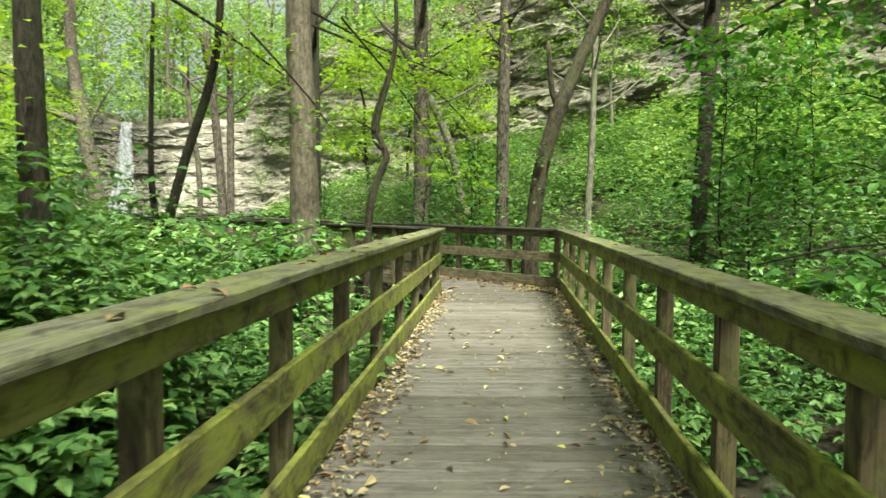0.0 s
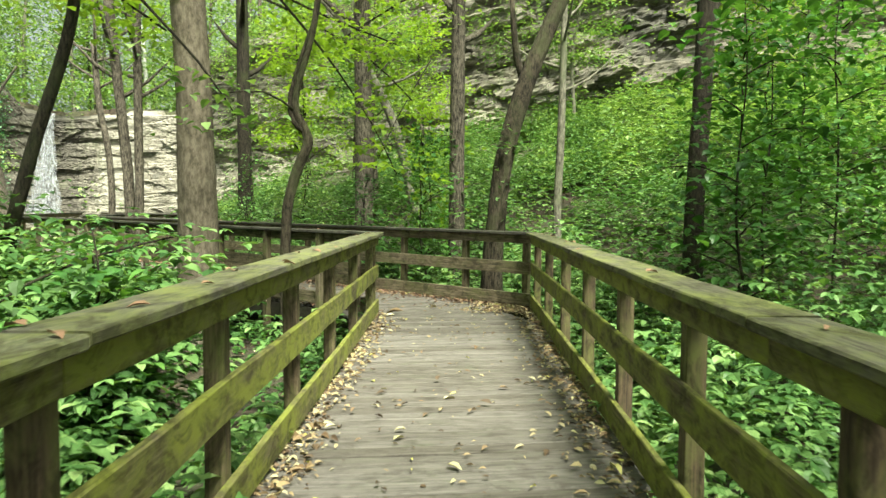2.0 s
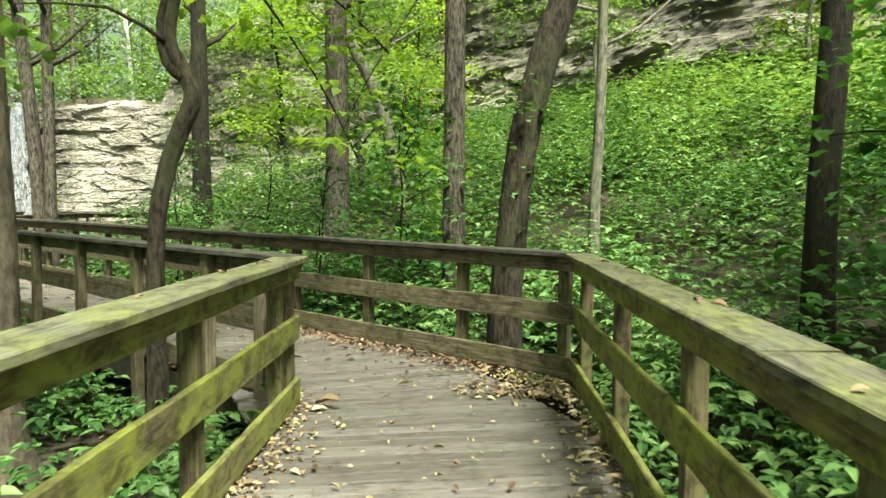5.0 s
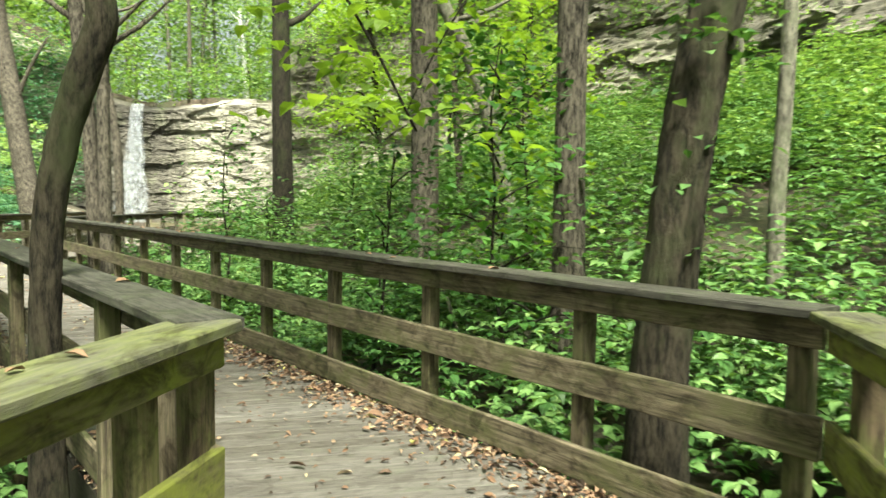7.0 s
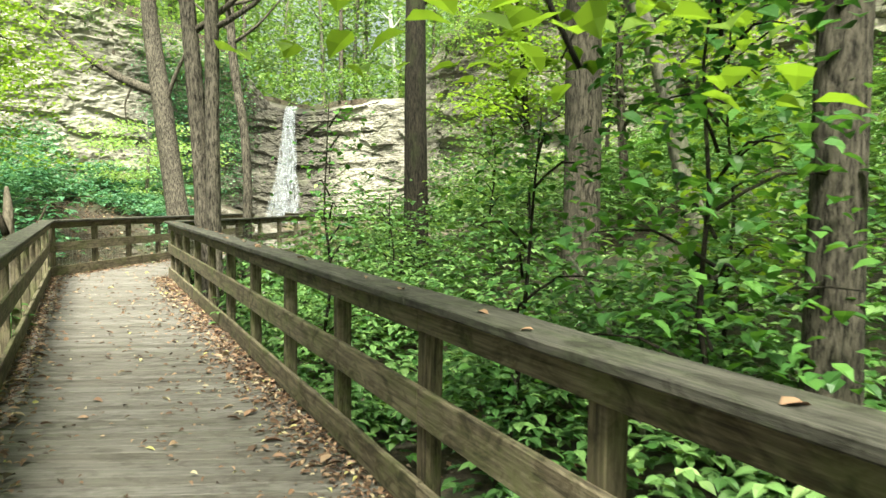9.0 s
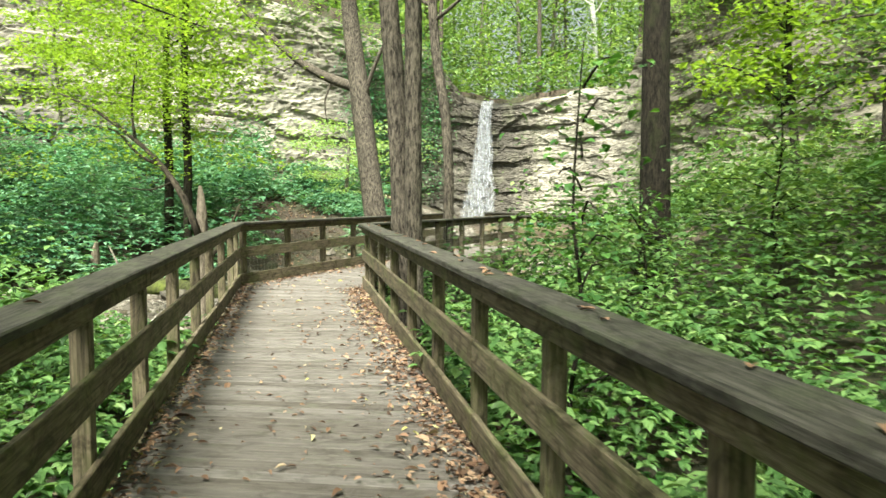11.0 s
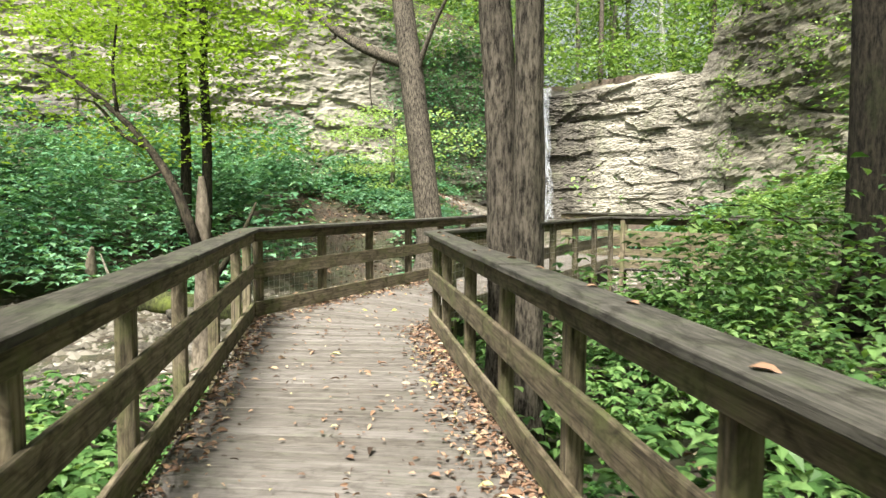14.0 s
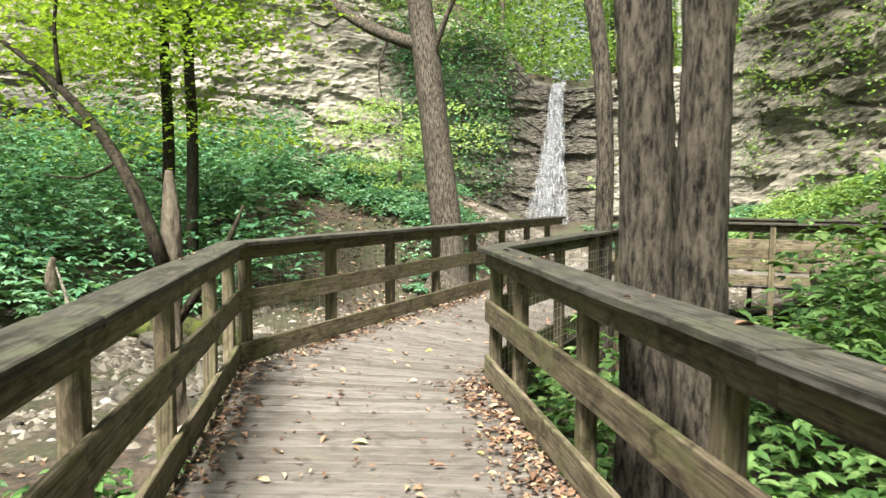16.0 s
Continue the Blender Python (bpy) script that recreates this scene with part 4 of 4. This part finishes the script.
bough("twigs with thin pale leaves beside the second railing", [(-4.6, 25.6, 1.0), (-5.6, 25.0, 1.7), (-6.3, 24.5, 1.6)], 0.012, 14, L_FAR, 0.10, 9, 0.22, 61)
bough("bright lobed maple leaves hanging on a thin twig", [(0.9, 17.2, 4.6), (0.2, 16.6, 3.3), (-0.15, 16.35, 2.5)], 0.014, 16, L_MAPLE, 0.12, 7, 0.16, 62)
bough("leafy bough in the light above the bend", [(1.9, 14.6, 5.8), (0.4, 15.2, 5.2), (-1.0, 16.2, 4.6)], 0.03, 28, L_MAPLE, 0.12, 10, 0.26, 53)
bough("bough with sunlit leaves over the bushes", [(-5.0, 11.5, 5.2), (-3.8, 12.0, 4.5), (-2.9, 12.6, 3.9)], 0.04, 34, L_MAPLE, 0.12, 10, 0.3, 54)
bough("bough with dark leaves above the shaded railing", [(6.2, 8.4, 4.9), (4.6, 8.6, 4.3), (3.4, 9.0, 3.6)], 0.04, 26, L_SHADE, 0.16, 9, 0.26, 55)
bough("bough near the creek", [(-13.4, 19.0, 5.8), (-12.2, 20.6, 5.2), (-11.6, 22.4, 4.8)], 0.03, 22, L_MAPLE, 0.09, 14, 0.3, 56)

# dead wood
def log(label, name, pts, rad, mat, seed=0):
    root = new(name, tube(pts, rad, mat, name, 14, 0.08, seed, 0, 0.03 if rad[0] > 0.1 else 0.0))
    tagged(root, label, "dead wood")


log("rotten stub of a small trunk among the shrubs", "stump", [(-18.4, 24.2, gz(-18.4, 24.2)), (-18.38, 24.2, gz(-18.4, 24.2) + 0.9), (-18.3, 24.2, gz(-18.4, 24.2) + 1.25)], [0.12, 0.1, 0.03], B_PALE, 4)
log("hollow fallen log half hidden in the weeds", "log", [(-7.4, 30.4, 0.62), (-6.7, 31.0, 0.72), (-5.4, 32.2, 0.95)], [0.27, 0.25, 0.2], B_PALE, 5)
log("thin pale dead branch leaning in the bushes", "branch", [(-0.35, 18.2, 1.25), (0.0, 17.6, 0.85), (0.35, 17.0, 0.1)], [0.012, 0.018, 0.022], B_THIN, 6)
log("fallen log covered in green moss at the edge of the creek", "log", [(-17.6, 24.6, gz(-17.6, 24.6) + 0.22), (-16.4, 25.2, gz(-16.4, 25.2) + 0.2), (-15.0, 25.7, gz(-15.0, 25.7) + 0.16)], [0.26, 0.24, 0.17], B_GREENLOG, 12)
log("bare fallen branch under the shrubs by the creek", "branch", [(-14.8, 22.6, -0.3), (-15.6, 23.2, 0.15), (-16.4, 23.4, 0.75)], [0.05, 0.035, 0.012], B_THIN, 7)
log("bare twig rising through the ferns", "branch", [(-2.3, 8.9, -0.6), (-2.2, 9.0, 0.2), (-2.0, 9.2, 0.7)], [0.014, 0.01, 0.005], B_DARK, 8)
log("fallen grey limb on the leafy slope", "branch", [(4.2, 19.2, 0.2), (6.4, 20.6, 1.6), (8.6, 22.4, 3.2)], [0.07, 0.055, 0.02], B_THIN, 9)

# ---- undergrowth ----
WALK = np.array([(-0.25, -4), (1.03, 12.3), (-9.65, 22.9), (-11.2, 31.5), (-8, 33.2), (-4, 33.6)], float)


def scatter(r, n, x0, x1, y0, y1, keep):
    x, y = r.uniform(x0, x1, n), r.uniform(y0, y1, n)
    z, dc, dcl, side = ground_z(x, y)
    dw, _, _ = near_line(x, y, WALK)
    k = keep(x, y, z, dc, dcl, side, dw)
    return x[k], y[k], z[k], dw[k]


def mounds(x, y, cell):
    """Rounded tops of single bushes: 1.25 in the middle of each, 0.3 between them."""
    best = np.full(len(x), 9.0)
    for i in (-1, 0, 1):
        for j in (-1, 0, 1):
            u, v = np.floor(x / cell) + i, np.floor(y / cell) + j
            s = np.sin(u * 12.9898 + v * 78.233) * 43758.5453
            t = np.sin(u * 39.346 + v * 11.135) * 24634.6345
            cx, cy = (u + (s - np.floor(s))) * cell, (v + (t - np.floor(t))) * cell
            best = np.minimum(best, np.hypot(x - cx, y - cy) / cell)
    return 0.3 + 0.95 * np.sqrt(np.clip(1 - (best / 0.75) ** 2, 0, 1))


def herbs(name, label, r, n, area, keep, height, nodes, spread, size, mat, fans=3, six=False, near_low=True):
    x, y, z, dw = scatter(r, n, *area, keep)
    patch = (0.8 + 0.3 * waves(x, y, 0.8, 17)) * mounds(x, y, 1.25 if near_low else 2.3)
    h = np.clip(patch, 0.2, 1.5) * height * r.uniform(0.6, 1.25, len(x))
    h = np.where((x > -22) & (x < -4) & (y > 37), h * 0.45, h)
    h = np.where((x + 5.6 > -1.12 * (y - 18.5)) & (x < -12) & (y > 27), h * 0.4, h)
    if near_low:
        h = h * np.clip(0.45 + (dw - 1.0) * 0.45, 0.45, 1)
    c, yaw, tilt = plants(r, x, y, z, h, nodes, spread, fans)
    m = len(c)
    me = leaf_mesh(name, c, size * r.uniform(0.6, 1.35, m), yaw + r.normal(0, 0.15, m), tilt, r.normal(0, 0.16, m), mat, 0.58, 0.3, six)
    tagged(new(name, me), label, "undergrowth", "", "stuff")
    print(name, m)


R8 = np.random.RandomState(8)
side_in = lambda d, s: s > 0
herbs("undergrowth", "dense green three-leaved weeds close beside the boardwalk", R8, 8500, (-11, 10, -1, 27),
      lambda x, y, z, dc, dl, s, dw: (dw > 1.15) & (dw < 4.5) & (dc > np.where(x < -8, 5.2, 4.2)) & (waves(x, y, 1.1, 6) > -0.75) & ~((x < -1.2) & (x > -3.6) & (y > 10.2) & (y < 13.0)), 1.15, 13, 0.26, 0.105, L_HERB, 3, True)
herbs("undergrowth", "tall leafy bushes a few steps from the boardwalk", R8, 16500, (-16, 24, 0, 38),
      lambda x, y, z, dc, dl, s, dw: (dw > 3.2) & (dw < 13) & (dc > 4.2) & (s > 0) & (waves(x, y, 0.9, 7) > -0.85), 1.6, 14, 0.34, 0.12, L_HERB)
herbs("undergrowth", "tall bushes of broad pale green leaves beside the first walk", R8, 2600, (-9.5, -1.6, 1.5, 12.5),
      lambda x, y, z, dc, dl, s, dw: (dw > 1.85) & ~((x > -3.4) & (y > 10.4)) & (waves(x, y, 0.9, 14) > -0.8), 2.15, 20, 0.4, 0.115, L_HERB, 3, True)
herbs("undergrowth", "leafy bushes covering the slope below the grey cliff", R8, 21000, (-14, 40, 14, 56),
      lambda x, y, z, dc, dl, s, dw: (dw > 11) & (dc > 4.5) & (s > 0) & (dl > 0.8), 1.6, 9, 0.5, 0.17, L_FAR, near_low=False)
herbs("undergrowth", "blue-green shrubs on the bank across the creek", R8, 14000, (-44, -12, 8, 52),
      lambda x, y, z, dc, dl, s, dw: (dc > np.where(x < -14, 3.3, 4.6)) & (s > 0) & (dl > 2.0) & (waves(x, y, 0.7, 12) > np.where((x + 5.6 > -1.12 * (y - 18.5)) & (y > 27), 0.0, -0.85)), 1.8, 9, 0.45, 0.19, L_TEAL, near_low=False)
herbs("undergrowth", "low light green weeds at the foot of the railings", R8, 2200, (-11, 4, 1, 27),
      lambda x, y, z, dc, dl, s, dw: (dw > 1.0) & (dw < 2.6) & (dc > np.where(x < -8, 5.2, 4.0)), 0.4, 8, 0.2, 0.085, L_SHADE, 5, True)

# trees of the hollow, between the walk and the cliffs
def understory():
    rr = random.Random(90)
    made = 0
    spots = [(-3.2, 30.5), (-0.5, 26.0), (14.0, 30.0), (-2.0, 37.0),
             (1.5, 38.5), (8.0, 34.0), (17.0, 14.5), (-11.0, 13.5),
             (-31.0, 30.0), (-27.0, 24.0), (-22.0, 18.0), (-33.0, 20.0), (-17.0, 14.0), (-9.5, 6.0), (-13.5, 9.0), (-6.8, 2.8), (-19.5, 21.0)]
    for k, (x, y) in enumerate(spots):
        z = gz(x, y)
        left = x < -12.5
        falls = -15 < x < -5 and y > 26
        h = rr.uniform(6.5, 9.5)
        lean = rr.uniform(-0.6, 0.6)
        path = [(x + lean * f + (rr.uniform(-.14, .14) if 0 < f < 1 else 0), y + (rr.uniform(-.14, .14) if f else 0), z + h * f) for f in (0, 0.15, 0.3, 0.45, 0.62, 0.8, 1)]
        c, limbs = [], []
        low = 0.30 if not falls else 0.12
        top = 1.0 if not falls else 0.3
        for i in range(34 if not falls else 14):
            f = rr.uniform(low, top)
            a, q = rr.uniform(0, 6.28), rr.uniform(0.4, 2.6) * (1.2 - 0.6 * f)
            o = Vector((x + lean * f, y, z + h * f))
            e = o + Vector((math.cos(a) * q, math.sin(a) * q, rr.uniform(-0.1, 0.5)))
            c += [tuple(e), tuple(o.lerp(e, 0.6))]
            if i % 4 == 0:
                limbs.append(([tuple(o - Vector((0, 0, 0.3))), tuple(o.lerp(e, 0.5) + Vector((0, 0, 0.1))), tuple(e)], [0.035, 0.025, 0.01]))
        near = math.hypot(x + 2, y - 15) < 13
        tree("slender woodland tree with flat layers of light green leaves" if not falls else "low bushy tree with light green leaves near the creek", path, [0.10, 0.085, 0.078, 0.07, 0.058, 0.045, 0.02], (B_DARK, B_GREY, B_THIN)[k % 3], limbs, c,
             (L_MAPLE, L_FAR, L_MAPLE, L_HERB)[k % 4] if not left else (L_FAR, L_TEAL, L_MAPLE)[k % 3], 0.12 if near else 0.16, 52, 0.48, 200 + k, 0.3, 7)


understory()

# plateau woods and hanging greenery
def far_wood():
    r = np.random.RandomState(77)
    x, y = r.uniform(-80, 70, 5000), r.uniform(5, 110, 5000)
    z, dc, d, s = ground_z(x, y)
    k = (s < 0) & (d > 0.3) & (d < 30)
    x, y, z, d = x[k][:1500], y[k][:1500], z[k][:1500], d[k][:1500]
    rr = random.Random(5)
    cs = []
    for i in range(len(x)):
        low = d[i] < 5
        for j in range(3 if low else 7):
            cs.append((x[i] + rr.gauss(0, 1.1), y[i] + rr.gauss(0, 1.1), z[i] + (rr.uniform(0.1, 2.4) if low else rr.uniform(0.5, 13))))
    c = sprays(r, cs, 1.0, 42, 0.5)
    foliage("far_foliage", c, r, 0.34, L_FAR, "bright green leaves of the woods above the cliffs")
    print("far", len(c))
    kinds = []
    for q in range(4):
        kinds.append(tube([(0, 0, -0.3), (rr.uniform(-.2, .2), 0, 5), (rr.uniform(-.6, .6), 0, 13)], [0.18, 0.14, 0.07], B_GREY if q % 2 else B_THIN, "trunk", 7, 0.05, q))
    branch = tube([(0, 0, 0), (1.0, 0.1, 0.7), (2.1, -0.1, 1.9)], [0.06, 0.045, 0.015], B_GREY, "limb", 5, 0.05, 9)
    for i in range(0, len(x), 8):
        if d[i] > 2.5:
            root = new("tree")
            root.matrix_world = pose(x[i], y[i], z[i], 0, 0, rr.uniform(0, 360))
            tagged(root, "slim grey trunk of the woods above the cliff", "tree", "trees of the woods above the cliffs")
            child("trunk", kinds[i // 8 % 4], root)
            for k in range(3):
                child("limb", branch, root, pose(0, 0, 6.5 + 1.7 * k, 0, 0, 130 * k + i))


far_wood()


def canopy():
    """Unseen leaves added overhead to shade the walk and slope, and the woods behind the walk's start."""
    r = np.random.RandomState(61)
    x, y = r.uniform(-13, 14, 1100), r.uniform(-14, 25, 1100)
    dw = near_line(x, y, WALK)[0]
    k = ((waves(x, y, 0.35, 23) > -0.3) | (y < 0)) & (x < 4) & ((x > -7) | (dw < 3.5)) & ((y < 7.5) | ((y < 14) & (waves(x, y, 1.3, 33) > 0.1)))
    x, y = x[k], y[k]
    c = sprays(r, np.stack([x, y, r.uniform(9.0, 12.5, len(x))], -1), 0.9, 52, 0.35)
    foliage("canopy", c, r, 0.26, L_MAPLE, "unseen green leaves added high above the boardwalk to shade it")
    x, y = r.uniform(2.8, 13, 160), r.uniform(-7, 9, 160)
    c = sprays(r, np.stack([x, y, r.uniform(6.0, 8.5, 160) + 0.1 * x], -1), 0.8, 46, 0.3)
    foliage("canopy", c, r, 0.24, L_SHADE, "unseen dark green leaves added to shade the slope beside the first walk")
    x, y = r.uniform(4, 22, 70), r.uniform(10, 27, 70)
    c = sprays(r, np.stack([x, y, r.uniform(12.5, 15.0, 70)], -1), 1.0, 46, 0.35)
    foliage("canopy", c, r, 0.28, L_MAPLE, "unseen green leaves added high above the leafy slope to shade it")
    # leaves added out of view so their shadow dims the bushes
    x, y = r.uniform(-6.5, 2.5, 60), r.uniform(15, 21, 60)
    x = x - 0.55 * (y - 18)
    c = sprays(r, np.stack([x + 1.6, y, r.uniform(10.5, 12.5, 60)], -1), 0.9, 46, 0.35)
    foliage("canopy", c, r, 0.26, L_MAPLE, "unseen green leaves added to shade the bushes beside the second walk")
    a = r.uniform(3.3, 6.1, 260)
    c = sprays(r, np.stack([np.cos(a) * 17, np.sin(a) * 13 - 1, r.uniform(0, 9, 260)], -1), 1.2, 50, 0.6)
    foliage("woods_behind", c, r, 0.3, L_FAR, "green woods around the start of the boardwalk")


canopy()


def hangings():
    """Greenery on the ledges of the cliffs."""
    r = np.random.RandomState(31)
    n = 300
    pos = np.concatenate([r.uniform(0.5, 4.1, n // 3), r.uniform(8.6, 14.2, n - n // 3)])
    x, y = np.interp(pos, range(len(CLIFF)), CLIFF[:, 0]), np.interp(pos, range(len(CLIFF)), CLIFF[:, 1])
    hb, ht = np.interp(pos, range(len(CLIFF)), CLIFF[:, 2]), np.interp(pos, range(len(CLIFF)), CLIFF[:, 3])
    z = hb + (ht - hb) * np.where(pos < 5, r.uniform(0.75, 1.0, n), r.uniform(0.1, 1.0, n) ** 0.7)
    cx, cy = -8.0, 30.0
    dx, dy = cx - x, cy - y
    l = np.hypot(dx, dy)
    k = 110
    ex = r.uniform(-29.6, -26.2, k)
    ivy = np.stack([ex, 47.2 + (ex + 29.6) * 1.3 + r.normal(0, .3, k) - 0.6, r.uniform(3.0, 12.0, k)], -1)
    foliage("ivy", sprays(r, ivy, 0.6, 80, 1.0), r, 0.2, L_TEAL, "dark green creepers covering the rock beside the falls")
    c = sprays(r, np.stack([x + dx / l * 0.9, y + dy / l * 0.9, z], -1), 0.55, 70, 0.8)
    foliage("ledge_foliage", c, r, 0.2, L_FAR, "green plants hanging from the ledges of the cliff")


hangings()

# ---- fallen leaves ----
def litter():
    r = np.random.RandomState(12)
    runs = [(A_L0, L_END, 1, 4200, 0.14), (A_R0, R_COR, -1, 4200, 0.16), (L_END, L_COR, 1, 4200, 0.14), (R_COR, R_IN, -1, 8200, 0.2), (L_COR, C_L1, 1, 2200, 0.16), (R_IN, C_R1, -1, 2200, 0.15)]
    P = []
    for p, q, o, n, w in runs:
        p, q = np.array(p), np.array(q)
        u = (q - p) / np.hypot(*(q - p))
        m = np.array([u[1], -u[0]]) * o
        t = r.uniform(0, np.hypot(*(q - p)), n)
        off = np.abs(r.normal(0, w, n)) - 0.06
        P.append(p + u * t[:, None] + m * off[:, None])
        k = n // 8
        t = r.uniform(0, np.hypot(*(q - p)), k)
        P.append(p + u * t[:, None] + m * r.uniform(0, 1.0, k)[:, None])
    k = 900
    P.append(np.array(R_COR) + np.stack([-np.abs(r.normal(0, 0.45, k)), np.abs(r.normal(0, .35, k)) - 0.45], -1))
    P = np.concatenate(P)
    c = np.column_stack([P, deck_z(P[:, 0], P[:, 1]) + r.uniform(0.006, 0.03, len(P))])
    first = (P[:, 1] < 12.4) | ((P[:, 0] > 0.6) & (P[:, 1] < 13.0))
    for part, mat, label in ((first, DEAD_PALE, "tan and yellow fallen leaves along the edges of the mossy walk"), (~first, DEAD, "red-brown fallen leaves gathered along the edges of the deck")):
        c1 = c[part & (r.uniform(0, 1, len(c)) < 0.62)]
        m = len(c1)
        me = leaf_mesh("fallen_leaves", c1, np.exp(r.normal(-3.15, 0.38, m)), r.uniform(0, 6.28, m), r.normal(0, 0.16, m), r.normal(0, 0.4, m), mat, 0.42, 0.7, True)
        tagged(new("fallen_leaves", me), label, "fallen leaves", "", "stuff")
    # on the forest floor
    x, y, z, dw = scatter(r, 9000, -13, 9, 0, 30, lambda x, y, z, dc, dl, s, dw: (dw < 4) & (dc > 2.5))
    c = np.column_stack([x, y, z + 0.02])
    me = leaf_mesh("floor_leaves", c, r.uniform(0.04, 0.1, len(c)), r.uniform(0, 6.28, len(c)), r.normal(0, 0.3, len(c)), r.normal(0, 0.4, len(c)), DEAD, 0.62, 0.5)
    tagged(new("floor_leaves", me), "dry brown leaves on the forest floor", "fallen leaves", "", "stuff")
    x, y, z, dw = scatter(r, 9000, -30, -13, 27, 48, lambda x, y, z, dc, dl, s, dw: (s > 0) & (dc > 2.6) & (x + 5.6 > -1.15 * (y - 18.5)))
    c = np.column_stack([x, y, z + 0.02])
    me = leaf_mesh("bank_leaves", c, r.uniform(0.08, 0.16, len(c)), r.uniform(0, 6.28, len(c)), r.normal(0, 0.3, len(c)), r.normal(0, 0.4, len(c)), DEAD, 0.62, 0.5)
    tagged(new("bank_leaves", me), "red-brown leaves covering the bank below the cliff", "fallen leaves", "", "stuff")
    # single leaves on the caps
    rr = random.Random(8)
    one = [leaf_mesh("leaf", np.zeros((1, 3)), np.array([1.0]), np.zeros(1), np.zeros(1), np.array([0.1 * s]), DEAD, 0.5, 0.5, True) for s in range(-2, 3)]
    for p, q, o, n in ((A_L0, L_END, 1, 34), (A_R0, R_COR, -1, 14), (L_END, L_COR, 1, 8), (R_COR, R_IN, -1, 26), (L_COR, C_L1, 1, 6), (R_IN, C_R1, -1, 5)):
        for _ in range(n):
            ob = new("fallen_leaf", rr.choice(one))
            s = rr.uniform(-0.02, 0.15)
            sz = rr.uniform(0.04, 0.09)
            ob.matrix_world = along(p, q, rr.uniform(0.3, span(p, q) - 0.3), s if o > 0 else -s, 1.086) @ Matrix.Rotation(rr.uniform(0, 6.28), 4, "Z") @ Matrix.Scale(sz, 4)
            tagged(ob, "dry fallen leaf lying on the railing cap", "leaf", "leaves on the railing caps")


litter()

# ---- deck planks ----
def deck(name, p0, p1, q0, q1, label, width=0.139):
    """Planks across from the left edge p0..p1 to the right edge q0..q1."""
    root = new(name)
    tagged(root, label, "boardwalk", "", "structure")
    L = max(span(p0, p1), span(q0, q1))
    n = int(L / width)
    rr = random.Random(name + label)
    p0, p1, q0, q1 = (Vector(v) for v in (p0, p1, q0, q1))
    cache = {}
    for i in range(n):
        t = i / n
        a, b = p0.lerp(p1, t), q0.lerp(q1, t)
        a2, b2 = p0.lerp(p1, (i + 1) / n), q0.lerp(q1, (i + 1) / n)
        w = min(((a2 - a).length + (b2 - b).length) / 2, 0.3)
        key = (round((b - a).length + 0.06, 1), round(w, 3), i % 5)
        if key not in cache:
            cache[key] = beam_mesh("plank", key[0], w - 0.009, 0.038, W_DECK, 4, 0.0022, 0.006, random.Random(i))
        u = (b - a).normalized()
        o = a - u * (key[0] - (b - a).length) / 2
        m = Matrix.Translation((o.x, o.y, deck_z(o.x, o.y) + rr.uniform(-0.003, 0.003))) @ Matrix.Rotation(math.atan2(u.y, u.x), 4, "Z") @ Matrix.Rotation(-deck_z(u.x, u.y), 4, "Y")
        child("plank", cache[key], root, m)


JA, JB = (-0.06, 11.0), (1.95, 11.2)
deck("deck", A_L0, JA, A_R0, JB, "weathered grey plank deck of the first walk")
deck("deck", JA, (-0.75, 12.66), JB, (1.25, 13.38), "grey deck planks fanning round the bend")
deck("deck", (-0.75, 12.66), (-9.55, 21.33), (1.25, 13.38), (-8.0, 22.52), "grey deck planks strewn with brown leaves")
deck("deck", (-9.55, 21.33), (-10.46, 22.24), (-8.0, 22.52), (-8.66, 23.1), "deck planks turning at the second bend")
deck("deck", (-10.46, 22.24), (-10.85, 23.9), (-8.66, 23.1), (-8.8, 24.0), "fanning deck planks past the second bend")
deck("deck", (-10.85, 23.9), C_L1, (-8.8, 24.0), C_R1, "pale grey planks over the creek")
deck("deck", C_L1, (-12.3, 33.3), C_R1, (-9.6, 33.3), "planks at the far turn of the boardwalk")
deck("deck", (-12.3, 33.2), D_L1, (-9.9, 30.7), D_R1, "far planks of the viewing walk")
